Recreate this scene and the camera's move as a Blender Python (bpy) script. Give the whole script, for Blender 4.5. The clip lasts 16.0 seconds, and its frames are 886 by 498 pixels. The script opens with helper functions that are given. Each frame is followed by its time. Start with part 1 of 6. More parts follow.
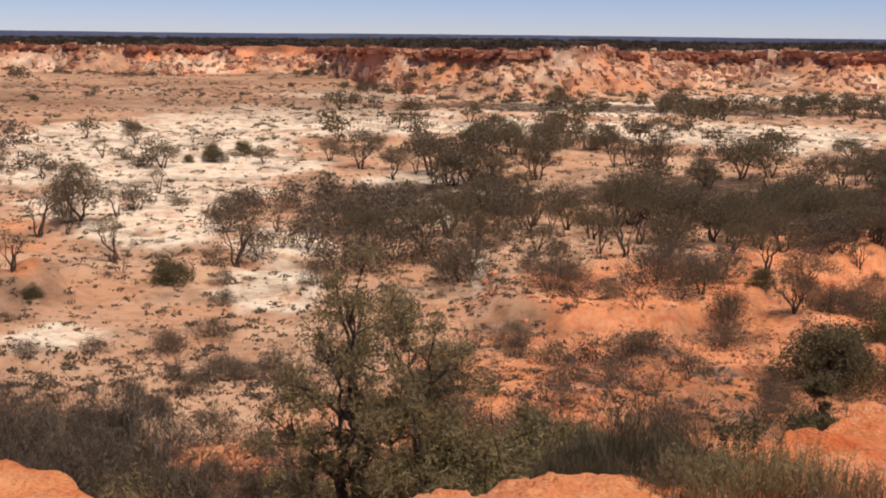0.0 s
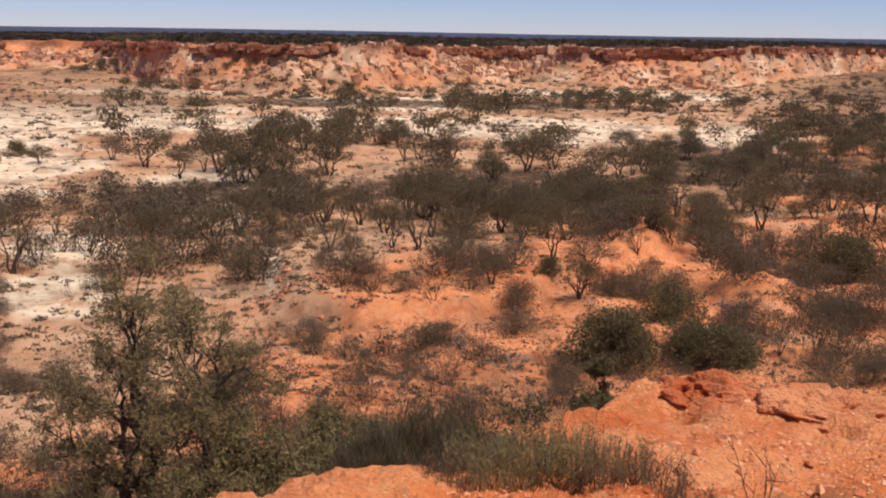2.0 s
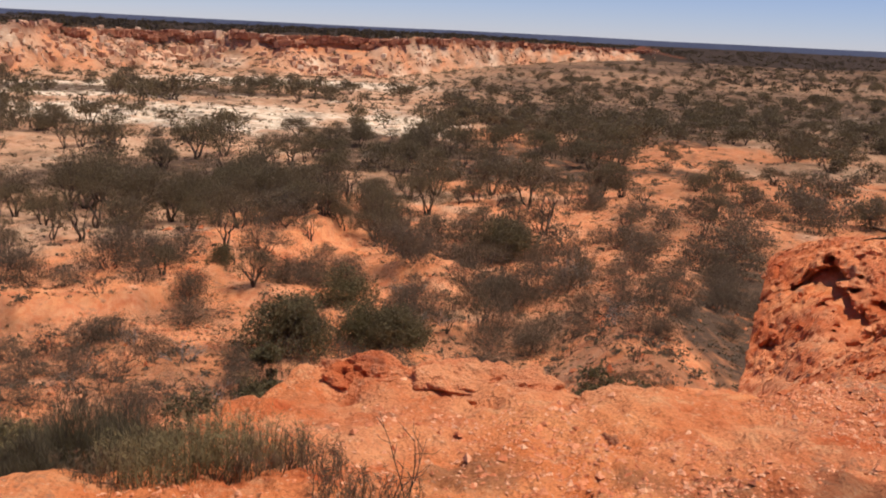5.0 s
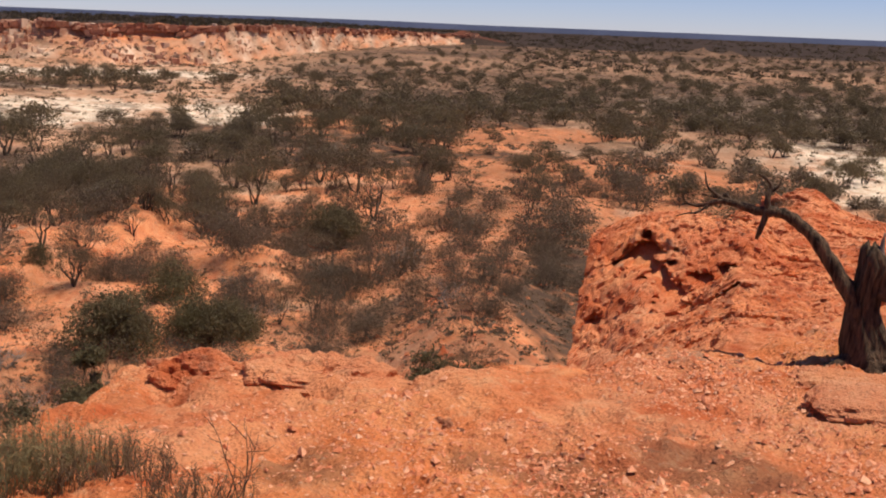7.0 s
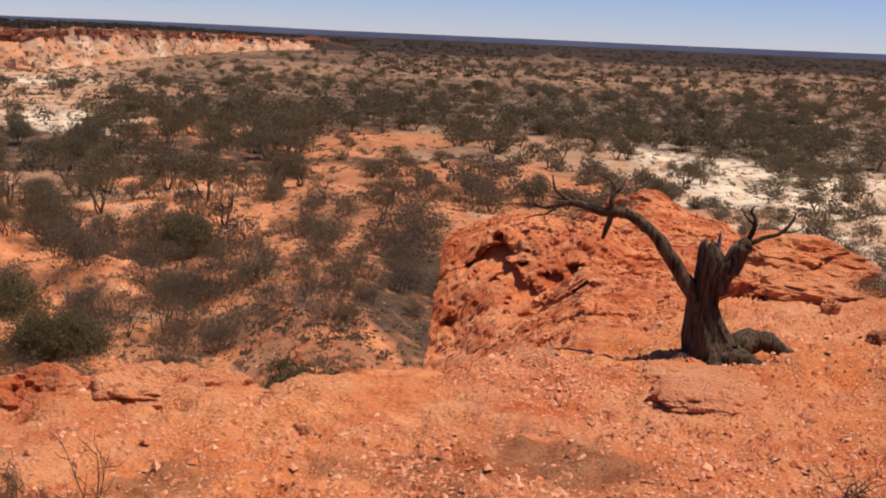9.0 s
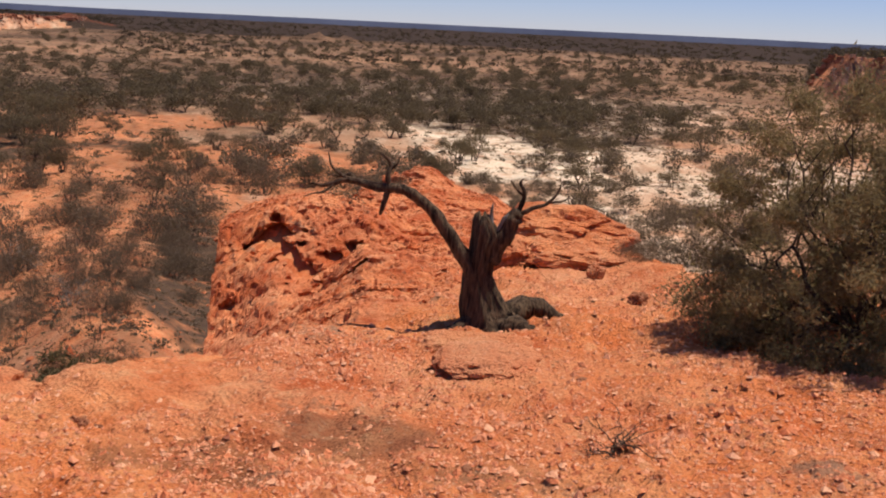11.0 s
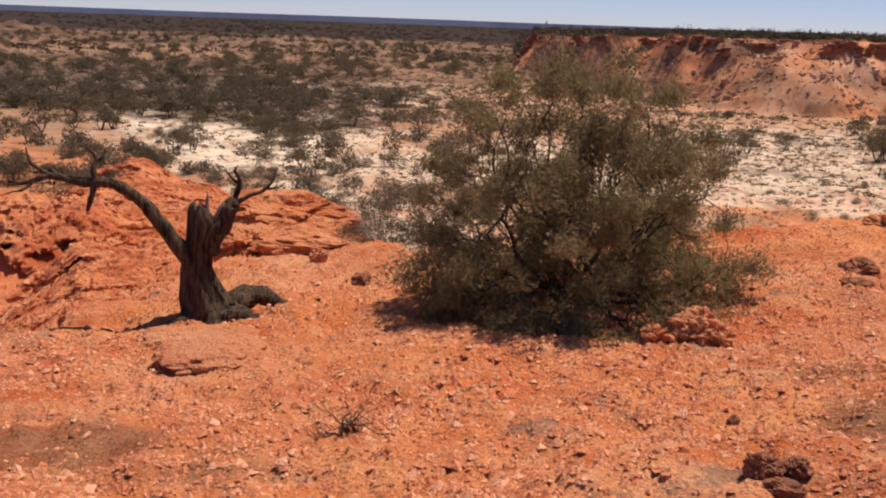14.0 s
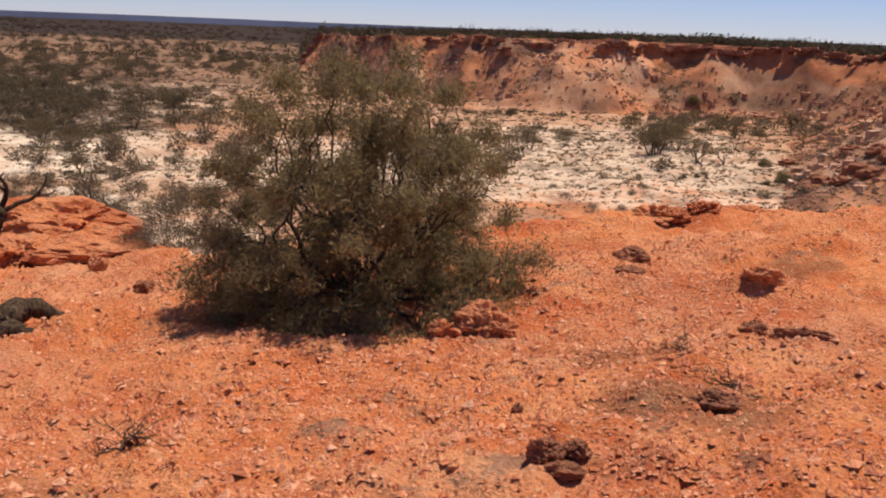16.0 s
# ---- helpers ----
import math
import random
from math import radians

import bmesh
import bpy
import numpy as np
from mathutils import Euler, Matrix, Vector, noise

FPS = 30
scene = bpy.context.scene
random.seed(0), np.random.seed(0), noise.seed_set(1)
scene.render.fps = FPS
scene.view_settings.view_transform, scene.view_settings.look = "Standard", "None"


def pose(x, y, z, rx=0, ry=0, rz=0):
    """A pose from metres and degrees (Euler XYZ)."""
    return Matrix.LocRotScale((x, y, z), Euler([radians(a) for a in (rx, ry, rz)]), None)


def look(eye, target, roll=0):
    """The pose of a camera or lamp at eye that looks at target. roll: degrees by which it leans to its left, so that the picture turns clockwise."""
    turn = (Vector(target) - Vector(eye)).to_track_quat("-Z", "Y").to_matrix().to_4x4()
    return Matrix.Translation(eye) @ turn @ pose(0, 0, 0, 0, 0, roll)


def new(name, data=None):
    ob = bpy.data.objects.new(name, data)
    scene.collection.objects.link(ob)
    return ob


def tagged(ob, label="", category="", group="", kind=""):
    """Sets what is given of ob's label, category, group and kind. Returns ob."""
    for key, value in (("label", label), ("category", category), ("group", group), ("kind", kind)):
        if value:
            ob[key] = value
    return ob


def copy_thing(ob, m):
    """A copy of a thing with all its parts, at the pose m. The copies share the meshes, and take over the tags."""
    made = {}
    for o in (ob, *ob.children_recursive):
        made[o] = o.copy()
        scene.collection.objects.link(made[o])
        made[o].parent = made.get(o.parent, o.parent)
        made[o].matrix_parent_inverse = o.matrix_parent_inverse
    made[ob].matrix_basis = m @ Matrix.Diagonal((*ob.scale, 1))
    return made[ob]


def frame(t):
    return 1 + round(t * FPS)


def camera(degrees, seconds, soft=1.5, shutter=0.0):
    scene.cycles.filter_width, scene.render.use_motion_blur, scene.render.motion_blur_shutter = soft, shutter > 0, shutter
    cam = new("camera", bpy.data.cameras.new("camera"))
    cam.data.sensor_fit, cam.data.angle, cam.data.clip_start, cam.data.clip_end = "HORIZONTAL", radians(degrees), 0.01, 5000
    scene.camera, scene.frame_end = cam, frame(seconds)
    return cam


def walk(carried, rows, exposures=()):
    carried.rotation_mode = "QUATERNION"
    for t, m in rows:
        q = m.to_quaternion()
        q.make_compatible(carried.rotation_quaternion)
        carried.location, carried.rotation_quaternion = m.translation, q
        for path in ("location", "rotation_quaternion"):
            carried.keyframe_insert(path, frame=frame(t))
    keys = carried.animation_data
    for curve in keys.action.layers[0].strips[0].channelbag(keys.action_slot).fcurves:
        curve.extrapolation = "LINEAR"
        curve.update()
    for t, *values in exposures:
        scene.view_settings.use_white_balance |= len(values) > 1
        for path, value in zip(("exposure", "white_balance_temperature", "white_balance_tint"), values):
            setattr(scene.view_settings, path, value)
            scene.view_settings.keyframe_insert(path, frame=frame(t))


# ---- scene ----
cam = camera(44.47, 16.0, soft=2.0)
PATH = [
    (0.0, pose(0.000, 0.000, 1.550, 78.788, -0.573, 0.114)),
    (0.5, pose(0.008, -0.008, 1.550, 78.598, -0.710, -2.638)),
    (1.0, pose(0.019, -0.002, 1.553, 78.608, -0.752, -5.635)),
    (1.5, pose(0.043, -0.003, 1.550, 78.679, -0.588, -8.398)),
    (2.0, pose(0.066, 0.006, 1.545, 78.687, -0.908, -10.871)),
    (2.5, pose(0.079, -0.004, 1.548, 78.809, -1.299, -13.265)),
    (3.0, pose(0.088, -0.009, 1.545, 79.045, -1.894, -15.802)),
    (3.5, pose(0.107, -0.018, 1.547, 79.089, -2.219, -18.622)),
    (4.0, pose(0.125, -0.034, 1.544, 79.005, -2.661, -22.096)),
    (6.5, pose(0.204, -0.032, 1.555, 78.060, -2.129, -34.794)),
    (7.0, pose(0.202, -0.013, 1.554, 78.218, -2.195, -37.136)),
    (7.5, pose(0.185, -0.024, 1.564, 78.388, -2.439, -39.015)),
    (8.0, pose(0.198, -0.008, 1.564, 78.589, -2.485, -40.976)),
    (10.5, pose(0.139, -0.087, 1.547, 78.514, -2.706, -53.132)),
    (11.0, pose(0.128, -0.069, 1.552, 78.272, -2.718, -56.833)),
    (11.5, pose(0.136, -0.041, 1.545, 78.027, -2.489, -59.589)),
    (12.0, pose(0.130, -0.043, 1.548, 77.878, -2.313, -61.510)),
    (12.5, pose(0.141, -0.059, 1.548, 77.838, -1.835, -62.947)),
    (13.0, pose(0.142, -0.083, 1.556, 77.833, -1.550, -65.076)),
    (13.5, pose(0.135, -0.111, 1.561, 77.859, -1.505, -68.010)),
    (14.0, pose(0.156, -0.119, 1.556, 78.054, -2.022, -71.591)),
    (14.5, pose(0.164, -0.117, 1.553, 78.058, -2.394, -74.853)),
    (15.0, pose(0.176, -0.115, 1.555, 77.881, -2.399, -77.496)),
    (15.5, pose(0.162, -0.141, 1.560, 78.088, -2.345, -80.099)),
    (16.0, pose(0.165, -0.164, 1.561, 78.435, -2.249, -82.673)),
]
walk(cam, PATH)

# ---- light ----
SUN_AZ, SUN_EL = 132.0, 69.0        # degrees clockwise from +y, above the horizon
world = bpy.data.worlds.new("sky")
scene.world = world
world.use_nodes = True
wn = world.node_tree.nodes
sky = wn.new("ShaderNodeTexSky")
sky.sky_type = "NISHITA"
sky.sun_disc = False
sky.sun_elevation, sky.sun_rotation = radians(SUN_EL), radians(SUN_AZ)
sky.altitude = 2500.0
sky.air_density, sky.dust_density, sky.ozone_density = 0.95, 0.0, 5.5
wn["Background"].inputs["Strength"].default_value = 0.08
tint = wn.new("ShaderNodeMix")
tint.data_type, tint.blend_type = "RGBA", "MULTIPLY"
tint.inputs["Factor"].default_value = 1.0
tint.inputs[7].default_value = (1.06, 0.975, 1.20, 1.0)
world.node_tree.links.new(sky.outputs[0], tint.inputs[6])
world.node_tree.links.new(tint.outputs[2], wn["Background"].inputs["Color"])
sun_data = bpy.data.lights.new("sun", "SUN")
sun_data.energy, sun_data.angle, sun_data.color = 5.0, radians(0.53), (1.0, 0.925, 0.80)
sun = new("sun", sun_data)
sx, sy = math.sin(radians(SUN_AZ)), math.cos(radians(SUN_AZ))
ce, se = math.cos(radians(SUN_EL)), math.sin(radians(SUN_EL))
sun.matrix_world = look((sx * ce * 50, sy * ce * 50, se * 50), (0, 0, 0))
scene.view_settings.exposure = 0.0

# ---- materials ----
class Nodes:
    """A short way to wire a material."""

    def __init__(self, name, rough=0.9):
        self.m = bpy.data.materials.new(name)
        self.m.use_nodes = True
        self.t = self.m.node_tree
        self.b = self.t.nodes["Principled BSDF"]
        self.b.inputs["Roughness"].default_value = rough
        self.b.inputs["Specular IOR Level"].default_value = 0.2

    def add(self, kind, **inputs):
        n = self.t.nodes.new(kind)
        for k, v in inputs.items():
            self.put(n.inputs[k.replace("_", " ")], v)
        return n

    def put(self, socket, v):
        if isinstance(v, bpy.types.NodeSocket):
            self.t.links.new(v, socket)
        else:
            socket.default_value = v

    def coords(self, which="Object"):
        return self.t.nodes.new("ShaderNodeTexCoord").outputs[which]

    def place(self):
        return self.t.nodes.new("ShaderNodeNewGeometry").outputs["Position"]

    def noise(self, vec, scale, detail=4.0, rough=0.55, low=0.35, high=0.65):
        n = self.add("ShaderNodeTexNoise", Vector=vec, Scale=scale, Detail=detail, Roughness=rough)
        r = self.add("ShaderNodeMapRange", Value=n.outputs["Fac"])
        r.inputs["From Min"].default_value, r.inputs["From Max"].default_value = low, high
        return r.outputs[0]

    def mix(self, fac, a, b, blend="MIX"):
        n = self.t.nodes.new("ShaderNodeMix")
        n.data_type, n.blend_type = "RGBA", blend
        self.put(n.inputs["Factor"], fac)
        for i, v in ((6, a), (7, b)):
            self.put(n.inputs[i], (*v, 1.0) if isinstance(v, tuple) and len(v) == 3 else v)
        return n.outputs[2]

    def math(self, op, a, b=0.0):
        n = self.t.nodes.new("ShaderNodeMath")
        n.operation = op
        n.use_clamp = True
        self.put(n.inputs[0], a)
        self.put(n.inputs[1], b)
        return n.outputs[0]

    def bump(self, height, strength, distance):
        n = self.add("ShaderNodeBump", Height=height, Strength=strength, Distance=distance)
        self.put(self.b.inputs["Normal"], n.outputs[0])

    def colour(self, c):
        self.put(self.b.inputs["Base Color"], c)
        return self.m


def earth(n, p, scale=1.0):
    """Crumbling orange laterite, shared by the plateau's ground and its rocks."""
    mid = n.noise(p, 1.9 * scale, 6.0, 0.65)
    c = n.mix(mid, (0.645, 0.172, 0.056), (0.77, 0.302, 0.126))
    c = n.mix(n.noise(p, 0.42 * scale, 5.0, 0.6, 0.45, 0.62), c, n.mix(mid, (0.64, 0.20, 0.084), (0.74, 0.34, 0.175)))
    c = n.mix(n.noise(p, 0.75 * scale, 6.0, 0.65, 0.52, 0.67), c, (0.52, 0.118, 0.042))
    c = n.mix(n.math("MULTIPLY", n.noise(p, 0.55 * scale, 8.0, 0.72, 0.57, 0.66), 0.35), c, (0.34, 0.105, 0.055))
    c = n.mix(n.noise(p, 5.5 * scale, 6.0, 0.7, 0.54, 0.70), c, (0.70, 0.33, 0.165))
    c = n.mix(n.noise(p, 1.25 * scale, 8.0, 0.75, 0.585, 0.65), c, n.mix(mid, (0.30, 0.125, 0.070), (0.42, 0.215, 0.13)))
    c = n.mix(n.noise(p, 9.0 * scale, 7.0, 0.75, 0.57, 0.70), c, n.mix(0.4, c, (0.26, 0.075, 0.034)))
    speck = n.noise(p, 42.0 * scale, 4.0, 0.7, 0.52, 0.68)
    c = n.mix(speck, c, n.mix(0.55, c, (0.20, 0.06, 0.028)))
    return n.mix(n.noise(p, 26.0 * scale, 4.0, 0.65, 0.60, 0.72), c, (0.74, 0.41, 0.25))


def relief(n, p, scale, strength, distance):
    """Lumps, crumbs and grit, as bump."""
    coarse, fine = n.noise(p, 5.0 * scale, 8.0, 0.72, 0.25, 0.75), n.noise(p, 26.0 * scale, 6.0, 0.75, 0.2, 0.8)
    cells = n.add("ShaderNodeTexVoronoi", Vector=p, Scale=38.0 * scale)
    n.bump(n.mix(0.35, n.mix(0.5, coarse, fine), cells.outputs["Distance"]), strength, distance)


def soil_material():
    n = Nodes("desert_soil", 1.0)
    n.b.inputs["Specular IOR Level"].default_value = 0.03
    p = n.place()
    mask = n.t.nodes.new("ShaderNodeVertexColor")
    mask.layer_name = "soil"
    sep = n.add("ShaderNodeSeparateColor", Color=mask.outputs["Color"])
    white, red, dark, cap = sep.outputs[0], sep.outputs[1], sep.outputs[2], mask.outputs["Alpha"]
    mid = n.noise(p, 1.3, 6.0, 0.65)
    tan = n.mix(n.noise(p, 0.12), (0.56, 0.345, 0.220), (0.49, 0.25, 0.145))
    tan = n.mix(n.noise(p, 0.8, 6.0, 0.7, 0.48, 0.72), tan, (0.36, 0.16, 0.080))
    c = n.mix(red, tan, earth(n, p))
    clay = n.mix(mid, (0.80, 0.66, 0.51), (0.69, 0.50, 0.345))
    c = n.mix(n.math("MULTIPLY", white, n.noise(p, 0.35, 7.0, 0.7, 0.34, 0.52)), c, clay)
    litter = n.mix(mid, (0.115, 0.070, 0.047), (0.075, 0.046, 0.032))
    c = n.mix(n.math("MULTIPLY", dark, n.noise(p, 0.5, 7.0, 0.7, 0.22, 0.50)), c, litter)
    c = n.mix(n.math("SUBTRACT", dark, 1.0), c, n.mix(mid, (0.042, 0.028, 0.022), (0.060, 0.040, 0.031)))
    iron = n.mix(mid, (0.085, 0.032, 0.022), (0.20, 0.070, 0.042))
    c = n.mix(cap, c, iron)
    relief(n, p, 1.0, 0.9, 0.05)
    return n.colour(c)


def rock_material(name, red, pale=0.0):
    n = Nodes(name, 0.93)
    p = n.place()
    relief(n, p, 1.2, 0.9, 0.05)
    deep = n.mix(n.noise(p, 3.0, 5.0, 0.6), (0.36, 0.066, 0.020), (0.55, 0.125, 0.036))
    base = n.mix(n.math("MULTIPLY", n.noise(p, 0.85, 6.0, 0.68, 0.46, 0.60), red), earth(n, p), deep)
    return n.colour(n.mix(pale, base, n.mix(n.noise(p, 6.0, 6.0, 0.7), (0.66, 0.24, 0.10), (0.76, 0.36, 0.18))))


def stone_material(name, light, deep, pale, scale):
    n = Nodes(name, 0.9)
    p = n.place()
    isle = n.t.nodes.new("ShaderNodeNewGeometry").outputs["Random Per Island"]
    c = n.mix(n.noise(p, 3.0 * scale, 5.0, 0.65), deep, light)
    c = n.mix(n.math("MULTIPLY", isle, isle), c, pale)
    relief(n, p, scale, 0.7, 0.02)
    return n.colour(c)


def bark_material(name, a, b, scale=1.0):
    n = Nodes(name, 0.9)
    stretch = n.add("ShaderNodeMapping", Vector=n.coords())
    stretch.inputs["Scale"].default_value = (38 * scale, 38 * scale, 5 * scale)
    g = n.noise(stretch.outputs[0], 1.0, 5.0, 0.6)
    n.bump(g, 0.9, 0.012)
    return n.colour(n.mix(g, a, b))


def leaf_material(name, a, b, c):
    n = Nodes(name, 0.7)
    isle = n.t.nodes.new("ShaderNodeNewGeometry").outputs["Random Per Island"]
    tree = n.t.nodes.new("ShaderNodeObjectInfo").outputs["Random"]
    col = n.mix(isle, a, b)
    col = n.mix(n.math("MULTIPLY", tree, 0.75), col, c)
    glow = n.add("ShaderNodeBsdfTranslucent", Color=n.mix(0.30, col, (0.26, 0.18, 0.07)))
    blend = n.add("ShaderNodeMixShader", Fac=0.45)
    n.t.links.new(n.b.outputs[0], blend.inputs[1])
    n.t.links.new(glow.outputs[0], blend.inputs[2])
    n.t.links.new(blend.outputs[0], n.t.nodes["Material Output"].inputs["Surface"])
    return n.colour(col)


SOIL = soil_material()
ROCK = rock_material("orange_rock", 0.12)
REDROCK = rock_material("red_rock", 0.85)
BLUFFROCK = rock_material("bluff_rock", 0.95, 0.0)
PALEROCK = rock_material("pale_rock", 0.0, 0.5)
STONE = stone_material("brown_stone", (0.40, 0.155, 0.078), (0.20, 0.075, 0.042), (0.30, 0.12, 0.062), 3.0)
PEBBLE = stone_material("pebbles", (0.76, 0.275, 0.125), (0.54, 0.150, 0.064), (0.84, 0.43, 0.25), 2.0)
RUBBLE = stone_material("rubble", (0.60, 0.175, 0.066), (0.36, 0.085, 0.035), (0.70, 0.31, 0.155), 1.5)
BARK = bark_material("dark_bark", (0.055, 0.034, 0.024), (0.13, 0.085, 0.058))
DEADWOOD = bark_material("weathered_deadwood", (0.020, 0.012, 0.008), (0.150, 0.092, 0.055))
GREYWOOD = bark_material("bleached_branches", (0.16, 0.13, 0.11), (0.36, 0.31, 0.27))
LEAF_OLIVE = leaf_material("olive_leaves", (0.108, 0.082, 0.046), (0.190, 0.144, 0.082), (0.135, 0.097, 0.064))
LEAF_GREY = leaf_material("grey_leaves", (0.120, 0.088, 0.061), (0.215, 0.162, 0.112), (0.150, 0.104, 0.072))
LEAF_GREEN = leaf_material("green_leaves", (0.108, 0.090, 0.044), (0.195, 0.158, 0.078), (0.138, 0.104, 0.056))
LEAF_NEAR = leaf_material("shrub_leaves", (0.155, 0.120, 0.055), (0.38, 0.29, 0.14), (0.230, 0.170, 0.085))
LEAF_BROOM = leaf_material("broom_twigs", (0.115, 0.092, 0.052), (0.22, 0.18, 0.105), (0.155, 0.115, 0.07))
CLIFFROCK = stone_material("cliff_rock", (0.36, 0.135, 0.075), (0.15, 0.050, 0.030), (0.44, 0.20, 0.12), 0.25)
SCREE = stone_material("scree_rock", (0.56, 0.31, 0.19), (0.40, 0.16, 0.085), (0.66, 0.46, 0.32), 0.3)
DRYGRASS = leaf_material("dry_tussocks", (0.13, 0.082, 0.048), (0.26, 0.17, 0.10), (0.16, 0.095, 0.054))
WOODS = leaf_material("far_scrub", (0.040, 0.028, 0.022), (0.066, 0.046, 0.034), (0.048, 0.033, 0.026))

# ---- the land ----
def lattice(ix, iy, seed):
    h = (ix.astype(np.int64) * 374761393 + iy.astype(np.int64) * 668265263 + seed * 1442695041) & 0xFFFFFFFF
    h = ((h ^ (h >> 13)) * 1274126177) & 0xFFFFFFFF
    return ((h ^ (h >> 16)) & 0xFFFFFF) / float(0xFFFFFF) * 2 - 1


def field(x, y, size, seed):
    """Smooth random field between -1 and 1 with features of the given size."""
    x, y = np.asarray(x, float) / size, np.asarray(y, float) / size
    ix, iy = np.floor(x), np.floor(y)
    fx, fy = x - ix, y - iy
    ux, uy = fx * fx * fx * (fx * (fx * 6 - 15) + 10), fy * fy * fy * (fy * (fy * 6 - 15) + 10)
    ix, iy = ix.astype(np.int64), iy.astype(np.int64)
    a, b = lattice(ix, iy, seed), lattice(ix + 1, iy, seed)
    c, e = lattice(ix, iy + 1, seed), lattice(ix + 1, iy + 1, seed)
    return (a * (1 - ux) + b * ux) * (1 - uy) + (c * (1 - ux) + e * ux) * uy


def fbm(x, y, size, seed, octaves=4, gain=0.5):
    total, amp = 0.0, 1.0
    for k in range(octaves):
        total = total + amp * field(x, y, size / 2.03 ** k, seed + 17 * k)
        amp *= gain
    return total


def smooth(u):
    u = np.clip(u, 0.0, 1.0)
    return u * u * (3 - 2 * u)


VALLEY = -14.5
# bearing (degrees clockwise from +y): where the plateau ends, metres from its standing point
EDGE = np.array([(-180, 9), (-60, 7), (-30, 5.0), (-23, 4.8), (-19, 4.3), (-10, 3.9), (-2, 4.2), (4, 4.6), (14, 4.8),
                 (17, 5.2), (18.5, 6.1), (21, 6.7), (25, 7.3), (29, 7.2), (35, 6.4), (41, 6.3), (45, 6.7), (50, 7.4),
                 (57, 8.2), (61, 10.5), (63, 13.2), (67, 12.4), (71, 10.2), (80, 10.6), (87, 11.0), (92, 11.4), (98, 12.1),
                 (106, 12.3), (120, 12), (180, 9)])
# bearing: foot of the far breakaways, height of their top
FOOT = np.array([(-180, 300, -1), (-60, 420, -4), (-26, 470, -5), (-21, 470, -5), (-15, 414, -4.2), (-10, 450, -4.7),
                 (-6.5, 440, -4.6), (-3.4, 318, -3.4), (-2, 300, -3.1), (3.4, 273, -2.8), (10.6, 330, -3.3), (15, 372, -4.1),
                 (20, 345, -3.0), (25, 350, -2.5), (29, 450, -2.6), (33.6, 640, -4.4), (37.5, 840, -6.8), (39.3, 900, -9.5),
                 (41, 940, -14.5), (75.2, 352, -14.5), (76.4, 342, -3.0), (79, 290, -2.0), (84, 225, -0.7), (92, 228, -0.3),
                 (98, 232, -0.3), (101, 228, -0.6), (105.5, 205, -1.2), (109, 130, -0.8), (112, 85, -0.3), (180, 60, -0.3)])
# bearing: front lip of the red bench on the valley floor
LIP = np.array([(2, 57), (4, 57), (6.6, 56), (12.3, 57.2), (14.7, 60), (16.3, 63.8), (19.3, 70.3), (22, 76), (26, 90)])
# low rises in the valley: bearing, distance, height, radius
RISES = [(23.2, 80, 0.8, 4), (21.2, 77, 0.5, 4), (-21.5, 70, 1.6, 4), (27.5, 66, 0.9, 4), (43, 92, 1.0, 6), (50.0, 850, 5.0, 17), (51.8, 860, 3.6, 12), (27, 62, 0.9, 9),
         (62, 640, 1.5, 60), (38.2, 900, 3.2, 18)]


# swellings and hollows of the plateau itself: bearing, distance, height, radius
LUMPS = [(25.8, 6.75, 0.05, 0.36), (32.0, 6.5, 0.03, 0.45), (33.0, 6.45, 0.02, 0.35), (20.3, 6.2, 0.04, 0.34), (24.6, 6.35, -0.10, 0.13), (31.2, 6.3, -0.14, 0.10),
         (32.6, 6.15, -0.10, 0.09), (58.6, 6.38, -0.10, 0.08), (61.0, 7.2, 0.06, 0.3), (49.5, 7.2, 0.06, 0.4), (41.0, 6.2, 0.07, 0.3),
         (8, 4.5, 0.05, 0.3), (100.5, 8.1, 0.08, 0.2), (96.5, 5.4, 0.05, 0.15), (94.0, 11.3, 0.12, 0.4),
         (97.5, 11.7, 0.10, 0.4), (86.0, 7.2, 0.06, 0.2), (104, 9.5, 0.10, 0.35)]
# hollows in the bluff: bearing, distance, depth, radius
PITS = [(50.3, 17.3, 0.75, 0.24), (49.9, 17.45, 0.6, 0.22), (49.4, 17.65, 0.65, 0.24), (49.0, 17.85, 0.6, 0.22), (48.4, 18.3, 0.7, 0.32), (48.6, 18.1, 0.6, 0.26),
        (53.3, 15.9, 0.45, 0.13), (52.8, 16.0, 0.4, 0.11), (51.7, 17.7, 0.4, 0.17), (53.0, 17.9, 0.45, 0.18), (47.8, 16.0, 0.25, 0.11), (50.9, 16.4, 0.3, 0.11),
        (55.5, 10.6, 0.35, 0.10), (55.4, 10.2, 0.3, 0.09), (46.3, 17.2, 0.25, 0.12), (57.2, 12.6, 0.3, 0.12)]


def valley_share(az):
    return smooth((az + 110) / 50) * (1 - smooth((az - 112) / 40))


